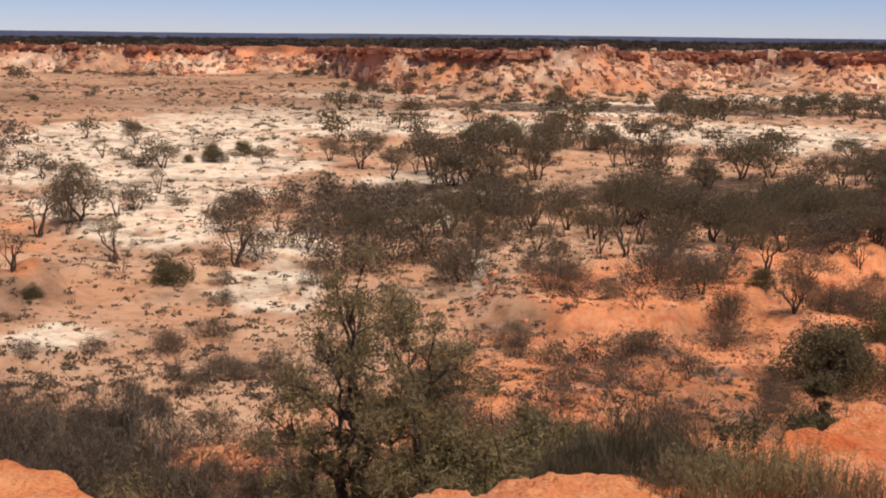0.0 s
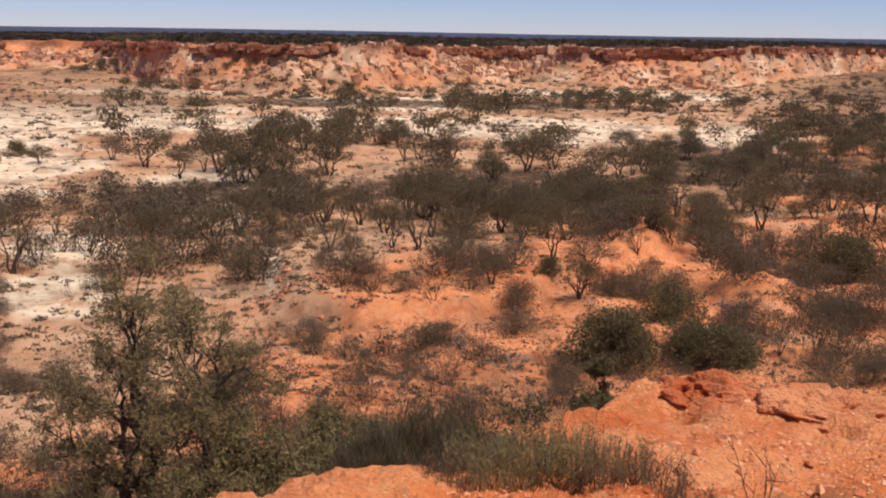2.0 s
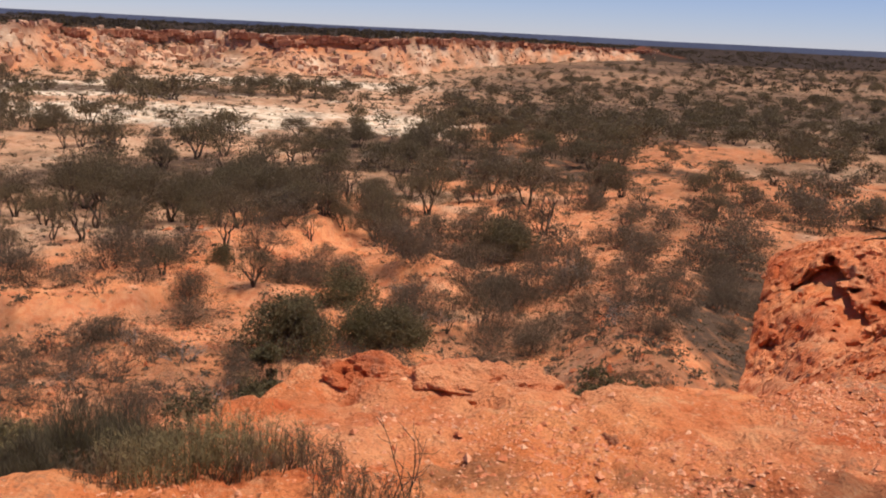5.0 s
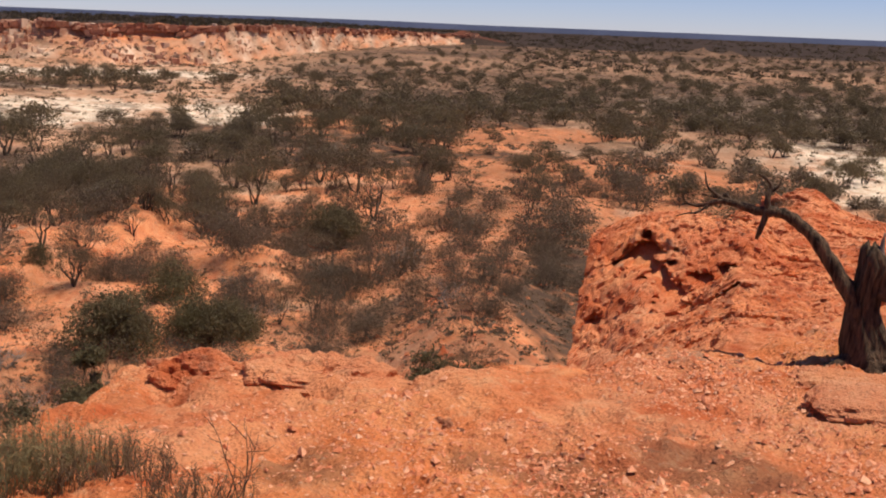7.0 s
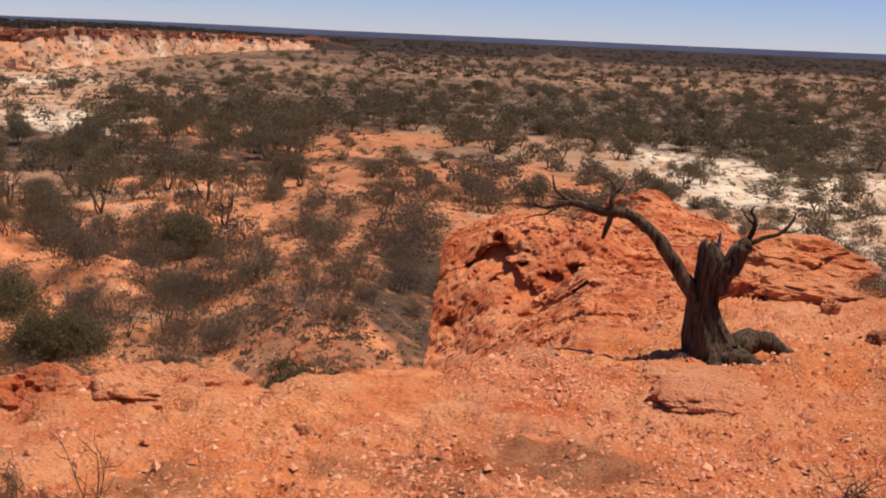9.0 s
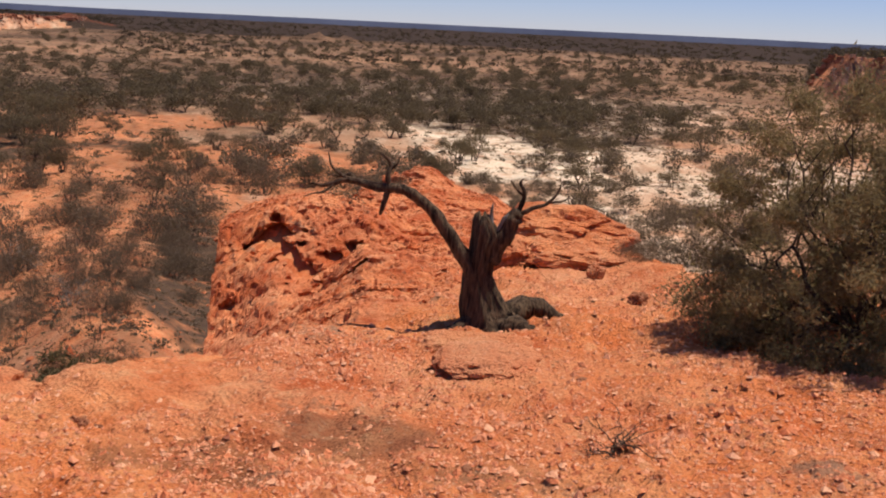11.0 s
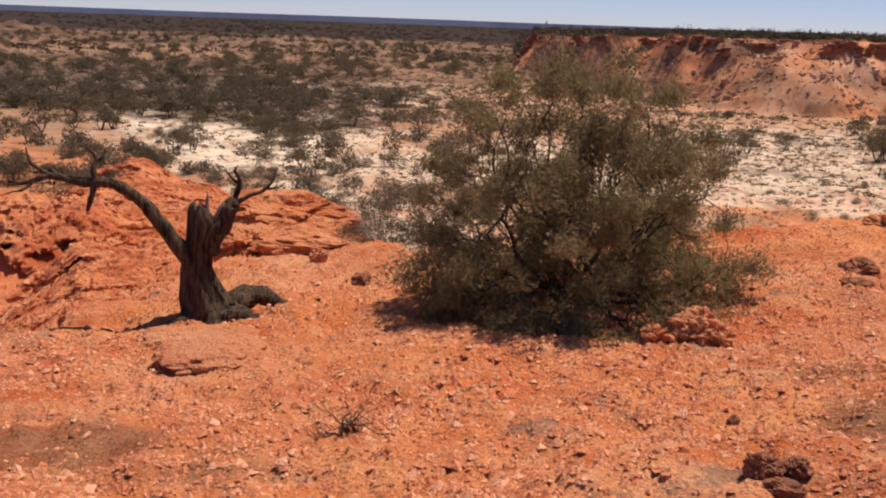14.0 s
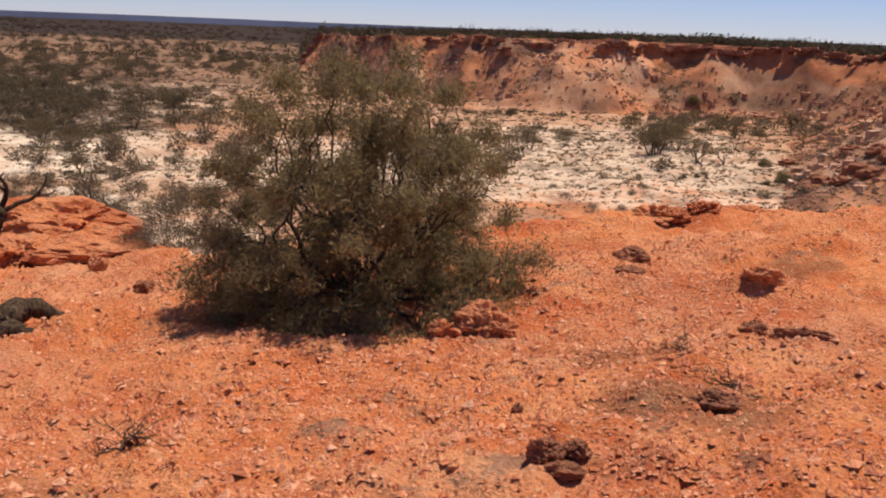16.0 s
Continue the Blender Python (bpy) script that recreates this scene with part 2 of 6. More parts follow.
def spur_height(x, y):
    """The spur behind the stump: a shoulder running out to a red knob, and a bluff with a sheer flank beside it."""
    r, az = np.hypot(x, y), np.degrees(np.arctan2(x, y))
    wob = az + 0.35 * field(x, y, 1.1, 30)
    shoulder = np.interp(r, [7.5, 10, 14, 18, 22, 24.5, 26, 28, 31], [-0.62, -1.12, -1.75, -2.05, -2.2, -2.15, -2.4, -5, -40])
    shoulder = shoulder - 0.9 * np.maximum(wob - 60.3 - 0.2 * np.maximum(14 - r, 0), 0) * r / 57 - 0.75 * np.maximum(53.6 - wob, 0) * r / 57
    shoulder = shoulder + 0.58 * np.exp(-((wob - 56.4) / 1.6) ** 2 - ((r - 25.0) / 1.9) ** 2)
    bluff = np.interp(r, [11.5, 13, 15.2, 16.8, 18.0, 19.0, 20.5, 21.5, 23], [-4.6, -4.1, -3.4, -2.65, -2.1, -1.68, -1.62, -2.4, -40])
    flank = flank_bearing(r) + 0.45 * field(r, 0 * r, 0.9, 33) + 0.2 * field(r, 0 * r, 0.3, 37)
    side = np.maximum(flank - wob, 0)
    bluff = bluff - 0.20 * np.clip(48.8 - wob, 0, 4) - 0.35 * np.maximum(wob - 54.5, 0)
    return np.maximum(shoulder, bluff) - np.minimum(5.0 * side, 8.0 * np.maximum(side - 0.2, 0.06 * side)) - 7.0 * np.maximum(side - 1.2, 0)


def flank_bearing(r):
    """Where the bluff's flank stands at a distance."""
    return 45.3 - 0.28 * np.maximum(18.5 - r, -1)


def plateau(x, y):
    """The surface underfoot, with its swellings and crumbs."""
    z = -0.05 - 0.03 * np.clip(x, -20, 30) - 0.085 * np.clip(y, -12, 14)
    for laz, lr, lh, rad in LUMPS:
        cx, cy = lr * math.sin(radians(laz)), lr * math.cos(radians(laz))
        d2 = ((x - cx) ** 2 + (y - cy) ** 2) / rad ** 2
        k = np.flatnonzero(d2 < 5)
        if len(k):
            z[k] += lh * np.exp(-d2[k] ** 1.6 * (1 + 0.4 * field(x[k], y[k], rad * 0.6, 14)))
    crust = fbm(x, y, 0.9, 17, 5, 0.55)
    z = z + 0.020 * smooth((crust - 0.05) / 0.09) + 0.020 * smooth((crust - 0.42) / 0.08) - 0.014 * smooth((-0.35 - crust) / 0.05)
    z = z + 0.016 * fbm(x, y, 0.11, 15, 3, 0.6) - 0.03 * np.abs(fbm(x, y, 0.45, 16, 3))
    return z + 0.045 * fbm(x, y, 1.4, 11) + 0.022 * fbm(x, y, 0.28, 12, 3) + 0.03 * np.maximum(fbm(x, y, 0.5, 13, 3) - 0.35, 0)


def scree_width(az):
    return np.where(az > 70, 30.0 + 9.0 * np.maximum(az - 105.5, 0), 24.0)


def breakaway(x, y, r, az, low):
    """What the far cliffs add to the valley: scree, then a caprock step."""
    foot, top = np.interp(az, FOOT[:, 0], FOOT[:, 1]), np.interp(az, FOOT[:, 0], FOOT[:, 2])
    tall = top - low
    gully = np.where(az > 70, 13.0, 9.0) * fbm(x, y, 34.0, 51, 3) + 2.2 * fbm(x, y, 9.5, 52, 2)
    wide = scree_width(az)
    v = (r - foot + gully * smooth(tall / 5)) / wide
    rim = 0.80 + 0.06 * field(x, y, 5.0, 53)
    base = np.where(az > 70, 0.88, 0.78)
    form = np.where(v < rim, base * np.clip(v, 0, 2) ** 1.1 / 0.80 ** 1.1, 0.0)
    form = np.where(v >= rim, base + (1 - base) * smooth((v - rim) / 0.05), np.clip(form, 0, base + 0.04))
    rough = (0.5 * fbm(x, y, 4.5, 54, 4, 0.6) + 0.6 * fbm(x, y, 13.0, 55, 2) + 0.6 - 1.5 * np.abs(fbm(x, y, 11.0, 56, 2))) * np.where((v > 0.05) & (v < 1.0), 1.0, 0.12)
    return np.where((tall > 0.5) & (v > 0), tall * form + rough * smooth(v / 0.15) * smooth(tall / 4), 0.0)


def bench(x, y, r, az):
    """The low red bench below the plateau, with a crumbling front and a pale wall at its side."""
    lip = np.interp(az, LIP[:, 0], LIP[:, 1]) + 1.6 * field(x, y, 5.0, 43) + 0.7 * field(x, y, 1.7, 44)
    side = smooth((az - 1.6 + 0.5 * field(x, y, 5.0, 45)) / 1.8) * (1 - smooth((az - 21) / 5))
    return 1.25 * smooth((r - lip + 1.2) / 1.8) * side * (1 - smooth((r - lip - 8) / 30)) * (1 + 0.2 * field(x, y, 4.0, 46))


def side_spur(x, y, r, az):
    """A spur of the mesa that comes down to the clay flat."""
    d = (az - 101.0 + 0.5 * field(x, y, 14.0, 47)) * r / 57.3
    rough = 0.35 * fbm(x, y, 6.0, 48, 3) - 0.7 * np.abs(fbm(x, y, 9.0, 49, 2))
    return (0.63 * np.clip(d, 0, 22) + rough * smooth(d / 3)) * smooth((r - 92) / 45) * (1 - smooth((r - 165) / 60))


def height(x, y):
    shape = np.shape(x)
    x, y = np.ravel(np.asarray(x, float)), np.ravel(np.asarray(y, float))
    r, az = np.hypot(x, y), np.degrees(np.arctan2(x, y))
    low = VALLEY * valley_share(az) - 0.6 * (1 - valley_share(az))
    edge = np.interp(az, EDGE[:, 0], EDGE[:, 1])
    plane = -0.05 - 0.03 * np.clip(x, -20, 30) - 0.085 * np.clip(y, -12, 14)
    k = np.flatnonzero(r < edge + 4)
    if len(k):
        edge[k] += 0.30 * field(x[k], y[k], 0.9, 5) + 0.12 * field(x[k], y[k], 0.3, 6)
        plane[k] = plateau(x[k], y[k])
    # slope below the rim
    s = np.maximum(r - edge, 0.0)
    drop = low - plane
    run = 17.0 + 16.0 * np.exp(-((az - 40.0) / 4.0) ** 2)
    z = plane + drop * (0.045 * smooth(s / 0.5) * 17 / run + (1 - 0.045 * 17 / run) * (1 - np.exp(-np.maximum(s - 0.2, 0) / run)))
    k = np.flatnonzero(s > 1)
    if len(k):
        z[k] += smooth((s[k] - 1) / 8) * (0.35 * fbm(x[k], y[k], 6.0, 21) + 0.08 * fbm(x[k], y[k], 1.2, 22, 3))
    k = np.flatnonzero((s > 0) & (r < 34) & (az > 38) & (az < 68))
    if len(k):
        inner = 5.0 * smooth((flank_bearing(r[k]) + 2.6 - az[k]) / 1.2) * smooth((r[k] - 13.5) / 1.5)
        z[k] = np.maximum(z[k], spur_height(x[k], y[k]) - 0.35 - inner)
    # the short gully beside the bluff
    k = np.flatnonzero((s > 0) & (r < 26) & (az > 33) & (az < 48))
    if len(k):
        gully = np.interp(r[k], [6, 8, 11, 14, 16.5, 19, 25], [-1.0, -1.35, -2.15, -3.05, -3.75, -5.0, -9.5])
        gully = gully + 0.16 * fbm(x[k], y[k], 1.3, 23, 4) - 6 * (1 - smooth((az[k] - 33) / 5))
        z[k] = np.maximum(z[k], gully)
    for raz, rr, rh, rad in RISES:
        cx, cy = rr * math.sin(radians(raz)), rr * math.cos(radians(raz))
        far = np.hypot(x - cx, y - cy) / rad
        k = np.flatnonzero(far < 3.5)
        if len(k):
            dd = far[k] / (1 + 0.35 * field(x[k], y[k], rad * 0.7, 41))
            z[k] += rh * np.exp(-dd ** 2 * 1.2) * (1 + 0.5 * field(x[k], y[k], rad * 0.25, 42))
    k = np.flatnonzero((az > 1) & (az < 27) & (r > 45) & (r < 130))
    if len(k):
        z[k] += bench(x[k], y[k], r[k], az[k])
    k = np.flatnonzero((az > 99) & (az < 116) & (r > 92) & (r < 226))
    if len(k):
        z[k] += side_spur(x[k], y[k], r[k], az[k]) * (1 - smooth((az[k] - 108) / 8))
    foot = np.interp(az, FOOT[:, 0], FOOT[:, 1])
    k = np.flatnonzero((r > 60) & (r > foot - 30))
    if len(k):
        z[k] += breakaway(x[k], y[k], r[k], az[k], low[k])
    # beyond the cliffs the plain lies flat to the horizon
    far = smooth((r - 900) / 1200)
    z = z * (1 - far) - 14.5 * far
    k = np.flatnonzero(r > 500)
    z[k] += 0.25 * field(x[k], y[k], 120.0, 61)
    return z.reshape(shape)


def ground_z(x, y):
    return float(height(np.array([x], float), np.array([y], float))[0])


def spot(az, r, sink=0.0):
    """A place on the ground by bearing and distance."""
    x, y = r * math.sin(radians(az)), r * math.cos(radians(az))
    return Vector((x, y, ground_z(x, y) - sink))


# pans of pale clay, belts of red earth, scrub litter: bearing, distance, half-widths in degrees and (relative) distance
PALE = [(-15, 90, 5, 0.12), (-14, 150, 9, 0.36), (-7, 205, 10, 0.22), (-17, 108, 5, 0.16), (-8.5, 82, 3.0, 0.13), (-20, 57, 3, 0.06), (1.9, 70, 0.6, 0.16), (-9.3, 67, 3.4, 0.12),
        (16, 185, 7, 0.16), (26, 178, 3.5, 0.14), (5, 195, 8, 0.10), (-1, 108, 4, 0.2), (76, 118, 12, 0.22), (92, 150, 10, 0.34),
        (62, 150, 8, 0.30), (64, 215, 9, 0.30), (54, 250, 8, 0.2), (66, 95, 7, 0.10), (20, 300, 8, 0.08), (-4, 290, 5, 0.10), (70, 78, 5, 0.16), (99, 105, 4, 0.25),
        (10, 250, 9, 0.10)]
RED = [(11, 60, 9, 0.22), (20, 70, 5, 0.16), (-21.7, 70, 1.2, 0.04), (26, 72, 12, 0.42), (38, 80, 14, 0.5), (20, 40, 30, 0.6), (36, 125, 9, 0.25), (46, 110, 9, 0.3),
       (60, 20, 30, 0.8), (33, 160, 8, 0.14), (-18, 26, 20, 0.5), (44, 45, 14, 0.5), (40, 165, 8, 0.1), (95, 100, 8, 0.2)]
DARK = [(55, 260, 18, 0.45), (40, 215, 12, 0.25), (58, 2000, 40, 0.8), (22, 2000, 70, 0.8), (30, 140, 10, 0.2), (63, 200, 8, 0.3), (96, 1800, 14, 1.0),
        (-8, 2000, 34, 0.9), (44, 60, 3, 0.3), (15, 112, 9, 0.15), (-2, 105, 6, 0.12), (10, 250, 14, 0.06)]


def cover(x, y, patches, seed):
    r, az = np.hypot(x, y), np.degrees(np.arctan2(x, y))
    total = np.full_like(r, -0.35)
    for paz, pr, wa, wr in patches:
        d = np.hypot((az - paz) / wa, np.log(r / pr) / wr)
        total = np.maximum(total, (1.12 - d) * 2.2)
    grain = 0.45 * fbm(x, y, 9.0, seed) + 0.4 * fbm(x, y, 30.0, seed + 5) + 0.35 * fbm(x, y, 2.6, seed + 9, 3)
    return np.clip((total + grain - 0.15) * 1.5, 0, 1)


def build_ground():
    azs = np.concatenate([np.arange(-27, 112, 0.25), np.arange(112, 333, 3.0)])
    rings = []
    wrapped = (azs + 180) % 360 - 180
    edge = np.interp(wrapped, EDGE[:, 0], EDGE[:, 1])
    foot = np.interp(wrapped, FOOT[:, 0], FOOT[:, 1])
    seg = [(0.5 + 0 * edge, 3.0 + 0 * edge, 14, 0.6), (3.0 + 0 * edge, edge - 0.5, 125, 0.6), (edge - 0.5, edge + 1.0, 30, 1.0), (edge + 1.0, edge + 16, 70, 0.8),
           (edge + 16, foot - 14, 210, 0.4), (foot - 14, foot + 44, 84, 1.0), (foot + 44, 0 * edge + 4900, 46, 0.15)]
    for a, b, n, power in seg:
        for k in range(n):
            u = k / n
            rings.append(np.exp(np.log(a) * (1 - u) + np.log(b) * u) if power < 0.5 else a + (b - a) * u)
    rings.append(0 * edge + 4900)
    rr = np.array(rings)
    x, y = rr * np.sin(np.radians(azs)), rr * np.cos(np.radians(azs))
    z = height(x, y)
    nr, na = rr.shape
    me = bpy.data.meshes.new("ground")
    co = np.stack([x, y, z], -1).reshape(-1, 3)
    i, j = np.meshgrid(np.arange(nr - 1), np.arange(na), indexing="ij")
    jn = (j + 1) % na
    quads = np.stack([i * na + j, (i + 1) * na + j, (i + 1) * na + jn, i * na + jn], -1).reshape(-1, 4)[:, ::-1]
    me.vertices.add(len(co) + 1)
    me.vertices.foreach_set("co", np.concatenate([co.ravel(), [0, 0, float(z[0].mean())]]))
    fan = np.stack([np.full(na, len(co)), np.arange(na), (np.arange(na) + 1) % na], -1)[:, ::-1]
    loops = np.concatenate([quads.ravel(), fan.ravel()])
    me.loops.add(len(loops))
    me.loops.foreach_set("vertex_index", loops.astype(np.int32))
    starts = np.concatenate([np.arange(len(quads)) * 4, len(quads) * 4 + np.arange(na) * 3])
    me.polygons.add(len(starts))
    me.polygons.foreach_set("loop_start", starts.astype(np.int32))
    me.update(calc_edges=True)
    me.validate()
    me.shade_smooth()
    px, py = np.append(co[:, 0], 0.1), np.append(co[:, 1], 0.1)
    r, az = np.hypot(px, py), np.degrees(np.arctan2(px, py))
    pale, red, dark = cover(px, py, PALE, 71), cover(px, py, RED, 72), cover(px, py, DARK, 73)
    e = np.interp(az, EDGE[:, 0], EDGE[:, 1])
    red = np.where(r < e + 14 + 12 * smooth((az - 28) / 8), 1.0, red)
    pale = np.where(r < e + 14, 0.0, pale)
    dark = np.where(r < e + 14, 0.0, dark)
    # brown crusts on the plateau
    for caz, cr, wa, wr in [(54.6, 5.15, 6.5, 0.07), (47.0, 4.7, 4.0, 0.08), (88.0, 4.9, 2.5, 0.03), (33.0, 5.0, 4.0, 0.06), (98.0, 5.2, 5.0, 0.07), (101.5, 6.6, 4.0, 0.06), (93.0, 6.1, 5.0, 0.04), (96.0, 4.4, 5.0, 0.05),
                             (41.0, 5.0, 3.0, 0.05), (62.0, 4.5, 4.0, 0.06), (102.0, 8.6, 3.0, 0.05)]:
        d = np.hypot((az - caz) / wa, np.log(np.maximum(r, 0.5) / cr) / wr)
        dark = np.where(r < e, np.maximum(dark, np.clip((1.0 - d) * 0.8 + 0.5 * fbm(px, py, 0.5, 84), 0, 0.5) * (d < 1.6)), dark)
    f = np.interp(az, FOOT[:, 0], FOOT[:, 1])
    tall = np.interp(az, FOOT[:, 0], FOOT[:, 2]) - VALLEY
    along, up = np.radians(az) * f, np.append(co[:, 2], 0.0) * 1.6 + 0.25 * r
    lim = np.where(az > 70, 1.4 * scree_width(az), 42.0)
    face = (tall > 2) & (r > f - 4) & (r < f + lim)
    rim = (tall > 2) & (r > f + 0.8 * scree_width(az)) & (r < f + lim)
    red = np.where(face, np.clip(np.where(az > 70, 0.58, 0.34) + 0.5 * fbm(along, up, 9.0, 75), 0, 0.9), red)
    pale = np.where(face, np.clip(np.where(az > 70, -0.10, 0.06) + np.where(az > 70, 0.50, 0.55) * fbm(along, up, 10.0, 76, 3), 0, 1), pale)
    red = np.where(rim, 1.0, red)
    pale = np.where(rim, pale * 0.3, pale)
    dark = np.where(face, np.clip(np.where(az > 70, 0.08, -0.05) + fbm(along, up, 6.0, 77) * 0.65, 0, 0.65), dark)
    dark = np.where((tall > 2) & (r >= f + lim), np.maximum(dark, 2.5), dark)
    spur = (az > 100.6) & (az < 116) & (r > 95) & (r < f)
    pale = np.where(spur, np.clip(0.10 + 0.6 * fbm(px, py, 8.0, 85, 3), 0, 0.8), pale)
    red = np.where(spur, np.clip(0.50 + 0.5 * fbm(px, py, 11.0, 86, 3), 0, 0.9), red)
    dark = np.where(spur, np.clip(0.12 + 0.5 * fbm(px, py, 6.0, 87, 4), 0, 0.7), dark)
    scrub = smooth((az - 24) / 8) * smooth((r - 190) / 120) * smooth((80 - az) / 6) * ~face
    dark = np.maximum(dark, scrub * (0.62 + 0.28 * smooth((r - 400) / 220) + 0.28 * fbm(px, py, 40.0, 81)))
    tired = smooth((az - 35) / 5) * smooth((57 - az) / 5) * smooth((r - 62) / 30) * (1 - smooth((r - 190) / 40))
    tired = np.maximum(tired, smooth((2 - az) / 5) * smooth((r - 190) / 60) * ~face)
    dark = np.maximum(dark, tired * (0.40 + 0.3 * fbm(px, py, 18.0, 82)))
    pale = pale * (1 - 0.3 * scrub) * (1 - 0.4 * tired)
    red = red * (1 - 0.6 * scrub)
    dark = np.maximum(dark, np.where((r > e + 20) & ~face, np.clip(0.03 + 0.50 * fbm(px, py, 5.0, 83, 5, 0.6), 0, 0.75), 0))
    pale = pale * np.where(az > 66, 0.70, 1.0)
    red = np.where(r > e + 30, red * 0.82, red)
    far = r > 860 + 60 * field(px, py, 90.0, 80)
    dark = np.where(far, 3.0, dark)
    pale = np.where(far, 0.0, pale)
    share = (co[:, 2] - VALLEY) / np.maximum(np.interp(az[:-1], FOOT[:, 0], FOOT[:, 2]) - VALLEY, 1)
    cap = np.append(np.clip((share - np.where(az[:-1] > 70, 0.90, 0.85) + 0.10 * fbm(co[:, 0], co[:, 1], 12.0, 78)) * 9, 0, 1), 0) * np.where(face, 1, 0)
    cap = cap * np.clip(0.95 + 0.5 * fbm(px, py, 20.0, 79), 0.45, 1)
    cap = np.where(spur, np.clip(0.36 + 0.6 * fbm(px, py, 7.0, 88, 4), 0, 0.85), cap)
    cap = np.where(face & (az > 70), np.maximum(cap, np.clip(0.10 + 0.45 * fbm(along, up, 7.0, 89, 4), 0, 0.6)), cap)
    at = me.color_attributes.new("soil", "FLOAT_COLOR", "POINT")
    at.data.foreach_set("color", np.stack([pale, red, dark, cap], -1).ravel().astype(np.float32))
    me.materials.append(SOIL)
    return tagged(new("ground", me), "orange rocky plateau falling to a sandy scrub valley", "ground", kind="structure")


ground = build_ground()


def horizon_haze():
    """A low glowing blue strip for the haze along the horizon, far beyond the plain."""
    n = Nodes("horizon_haze", 1.0)
    # aerial haze put into the strip's own blue emission
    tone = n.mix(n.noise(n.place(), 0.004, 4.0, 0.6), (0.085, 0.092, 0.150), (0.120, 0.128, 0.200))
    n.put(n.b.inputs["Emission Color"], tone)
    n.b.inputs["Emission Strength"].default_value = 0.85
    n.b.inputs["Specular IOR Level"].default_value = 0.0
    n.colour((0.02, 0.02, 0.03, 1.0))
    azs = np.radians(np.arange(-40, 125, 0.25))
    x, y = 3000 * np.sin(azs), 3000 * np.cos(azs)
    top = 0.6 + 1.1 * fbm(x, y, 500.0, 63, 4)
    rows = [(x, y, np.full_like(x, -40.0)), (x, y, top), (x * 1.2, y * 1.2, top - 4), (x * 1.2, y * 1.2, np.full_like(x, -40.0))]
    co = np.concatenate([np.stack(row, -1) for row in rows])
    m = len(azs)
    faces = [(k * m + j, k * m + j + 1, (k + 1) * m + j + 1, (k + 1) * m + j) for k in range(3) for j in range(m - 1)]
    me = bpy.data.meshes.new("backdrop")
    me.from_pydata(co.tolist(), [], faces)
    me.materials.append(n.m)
    return tagged(new("backdrop", me), "glowing blue-grey strip for the haze along the far horizon", "hills", kind="structure")


horizon_haze()

# ---- tools for things ----
def part(name, bm, material, parent=None, label="", flat=False):
    """One mesh object from a bmesh, under a thing or a part."""
    me = bpy.data.meshes.new(name)
    bm.to_mesh(me)
    bm.free()
    me.materials.append(material)
    if not flat:
        me.shade_smooth()
    ob = new(name, me)
    ob.parent = parent
    return tagged(ob, label)


def tube(bm, points, radii, sides=6):
    """A tapering round limb through points."""
    rings, side = [], None
    for k, p in enumerate(points):
        way = (points[min(k + 1, len(points) - 1)] - points[max(k - 1, 0)]).normalized()
        side = way.orthogonal().normalized() if side is None else (side - way * side.dot(way)).normalized()
        other = way.cross(side)
        rings.append([bm.verts.new(p + (side * math.cos(a) + other * math.sin(a)) * radii[k])
                      for a in (2 * math.pi * j / sides for j in range(sides))])
    for a, b in zip(rings, rings[1:]):
        for j in range(sides):
            bm.faces.new((a[j], a[(j + 1) % sides], b[(j + 1) % sides], b[j]))
    bm.faces.new(rings[-1])
    return rings


def wander(rng, start, way, length, steps, bend, lift):
    """A crooked line from start, bending at random and lifting to the light."""
    pts, p, w = [start.copy()], start.copy(), way.normalized()
    for k in range(steps):
        w = (w + Vector((rng.gauss(0, bend), rng.gauss(0, bend), rng.gauss(0, bend) + lift))).normalized()
        p = p + w * length / steps
        pts.append(p.copy())
    return pts, w


def blade_mesh(name, tips, radii, each, size, slim, material, parent, seed, up=0.3, three=False, label=""):
    """A crown: `each` small blades round every tip, as one mesh."""
    rng = np.random.RandomState(seed)
    d = rng.normal(0, 1, (len(tips), each, 3)) * np.array([1, 1, 0.75])
    c = np.array([t[:] for t in tips])[:, None] + d * (np.array(radii)[:, None, None] * 0.55)
    a = rng.normal(0, 1, d.shape) + np.array([0, 0, up]) + d * 0.6
    a /= np.linalg.norm(a, axis=-1, keepdims=True)
    b = np.cross(a, rng.normal(0, 1, d.shape))
    b /= np.linalg.norm(b, axis=-1, keepdims=True)
    s = size * rng.uniform(0.6, 1.3, (*d.shape[:2], 1))
    a, b = a * s * 0.5, b * s * slim * 0.5
    quad = [c - a, c + b * 1.2, c + a] if three else [c - a, c + b, c + a, c - b]
    k = len(quad)
    co = np.stack(quad, 2).reshape(-1, 3)
    me = bpy.data.meshes.new(name)
    me.vertices.add(len(co))
    me.vertices.foreach_set("co", co.ravel())
    me.loops.add(len(co))
    me.loops.foreach_set("vertex_index", np.arange(len(co), dtype=np.int32))
    me.polygons.add(len(co) // k)
    me.polygons.foreach_set("loop_start", np.arange(0, len(co), k, dtype=np.int32))
    me.update(calc_edges=True)
    me.materials.append(material)
    ob = new(name, me)
    ob.parent = parent
    return tagged(ob, label)


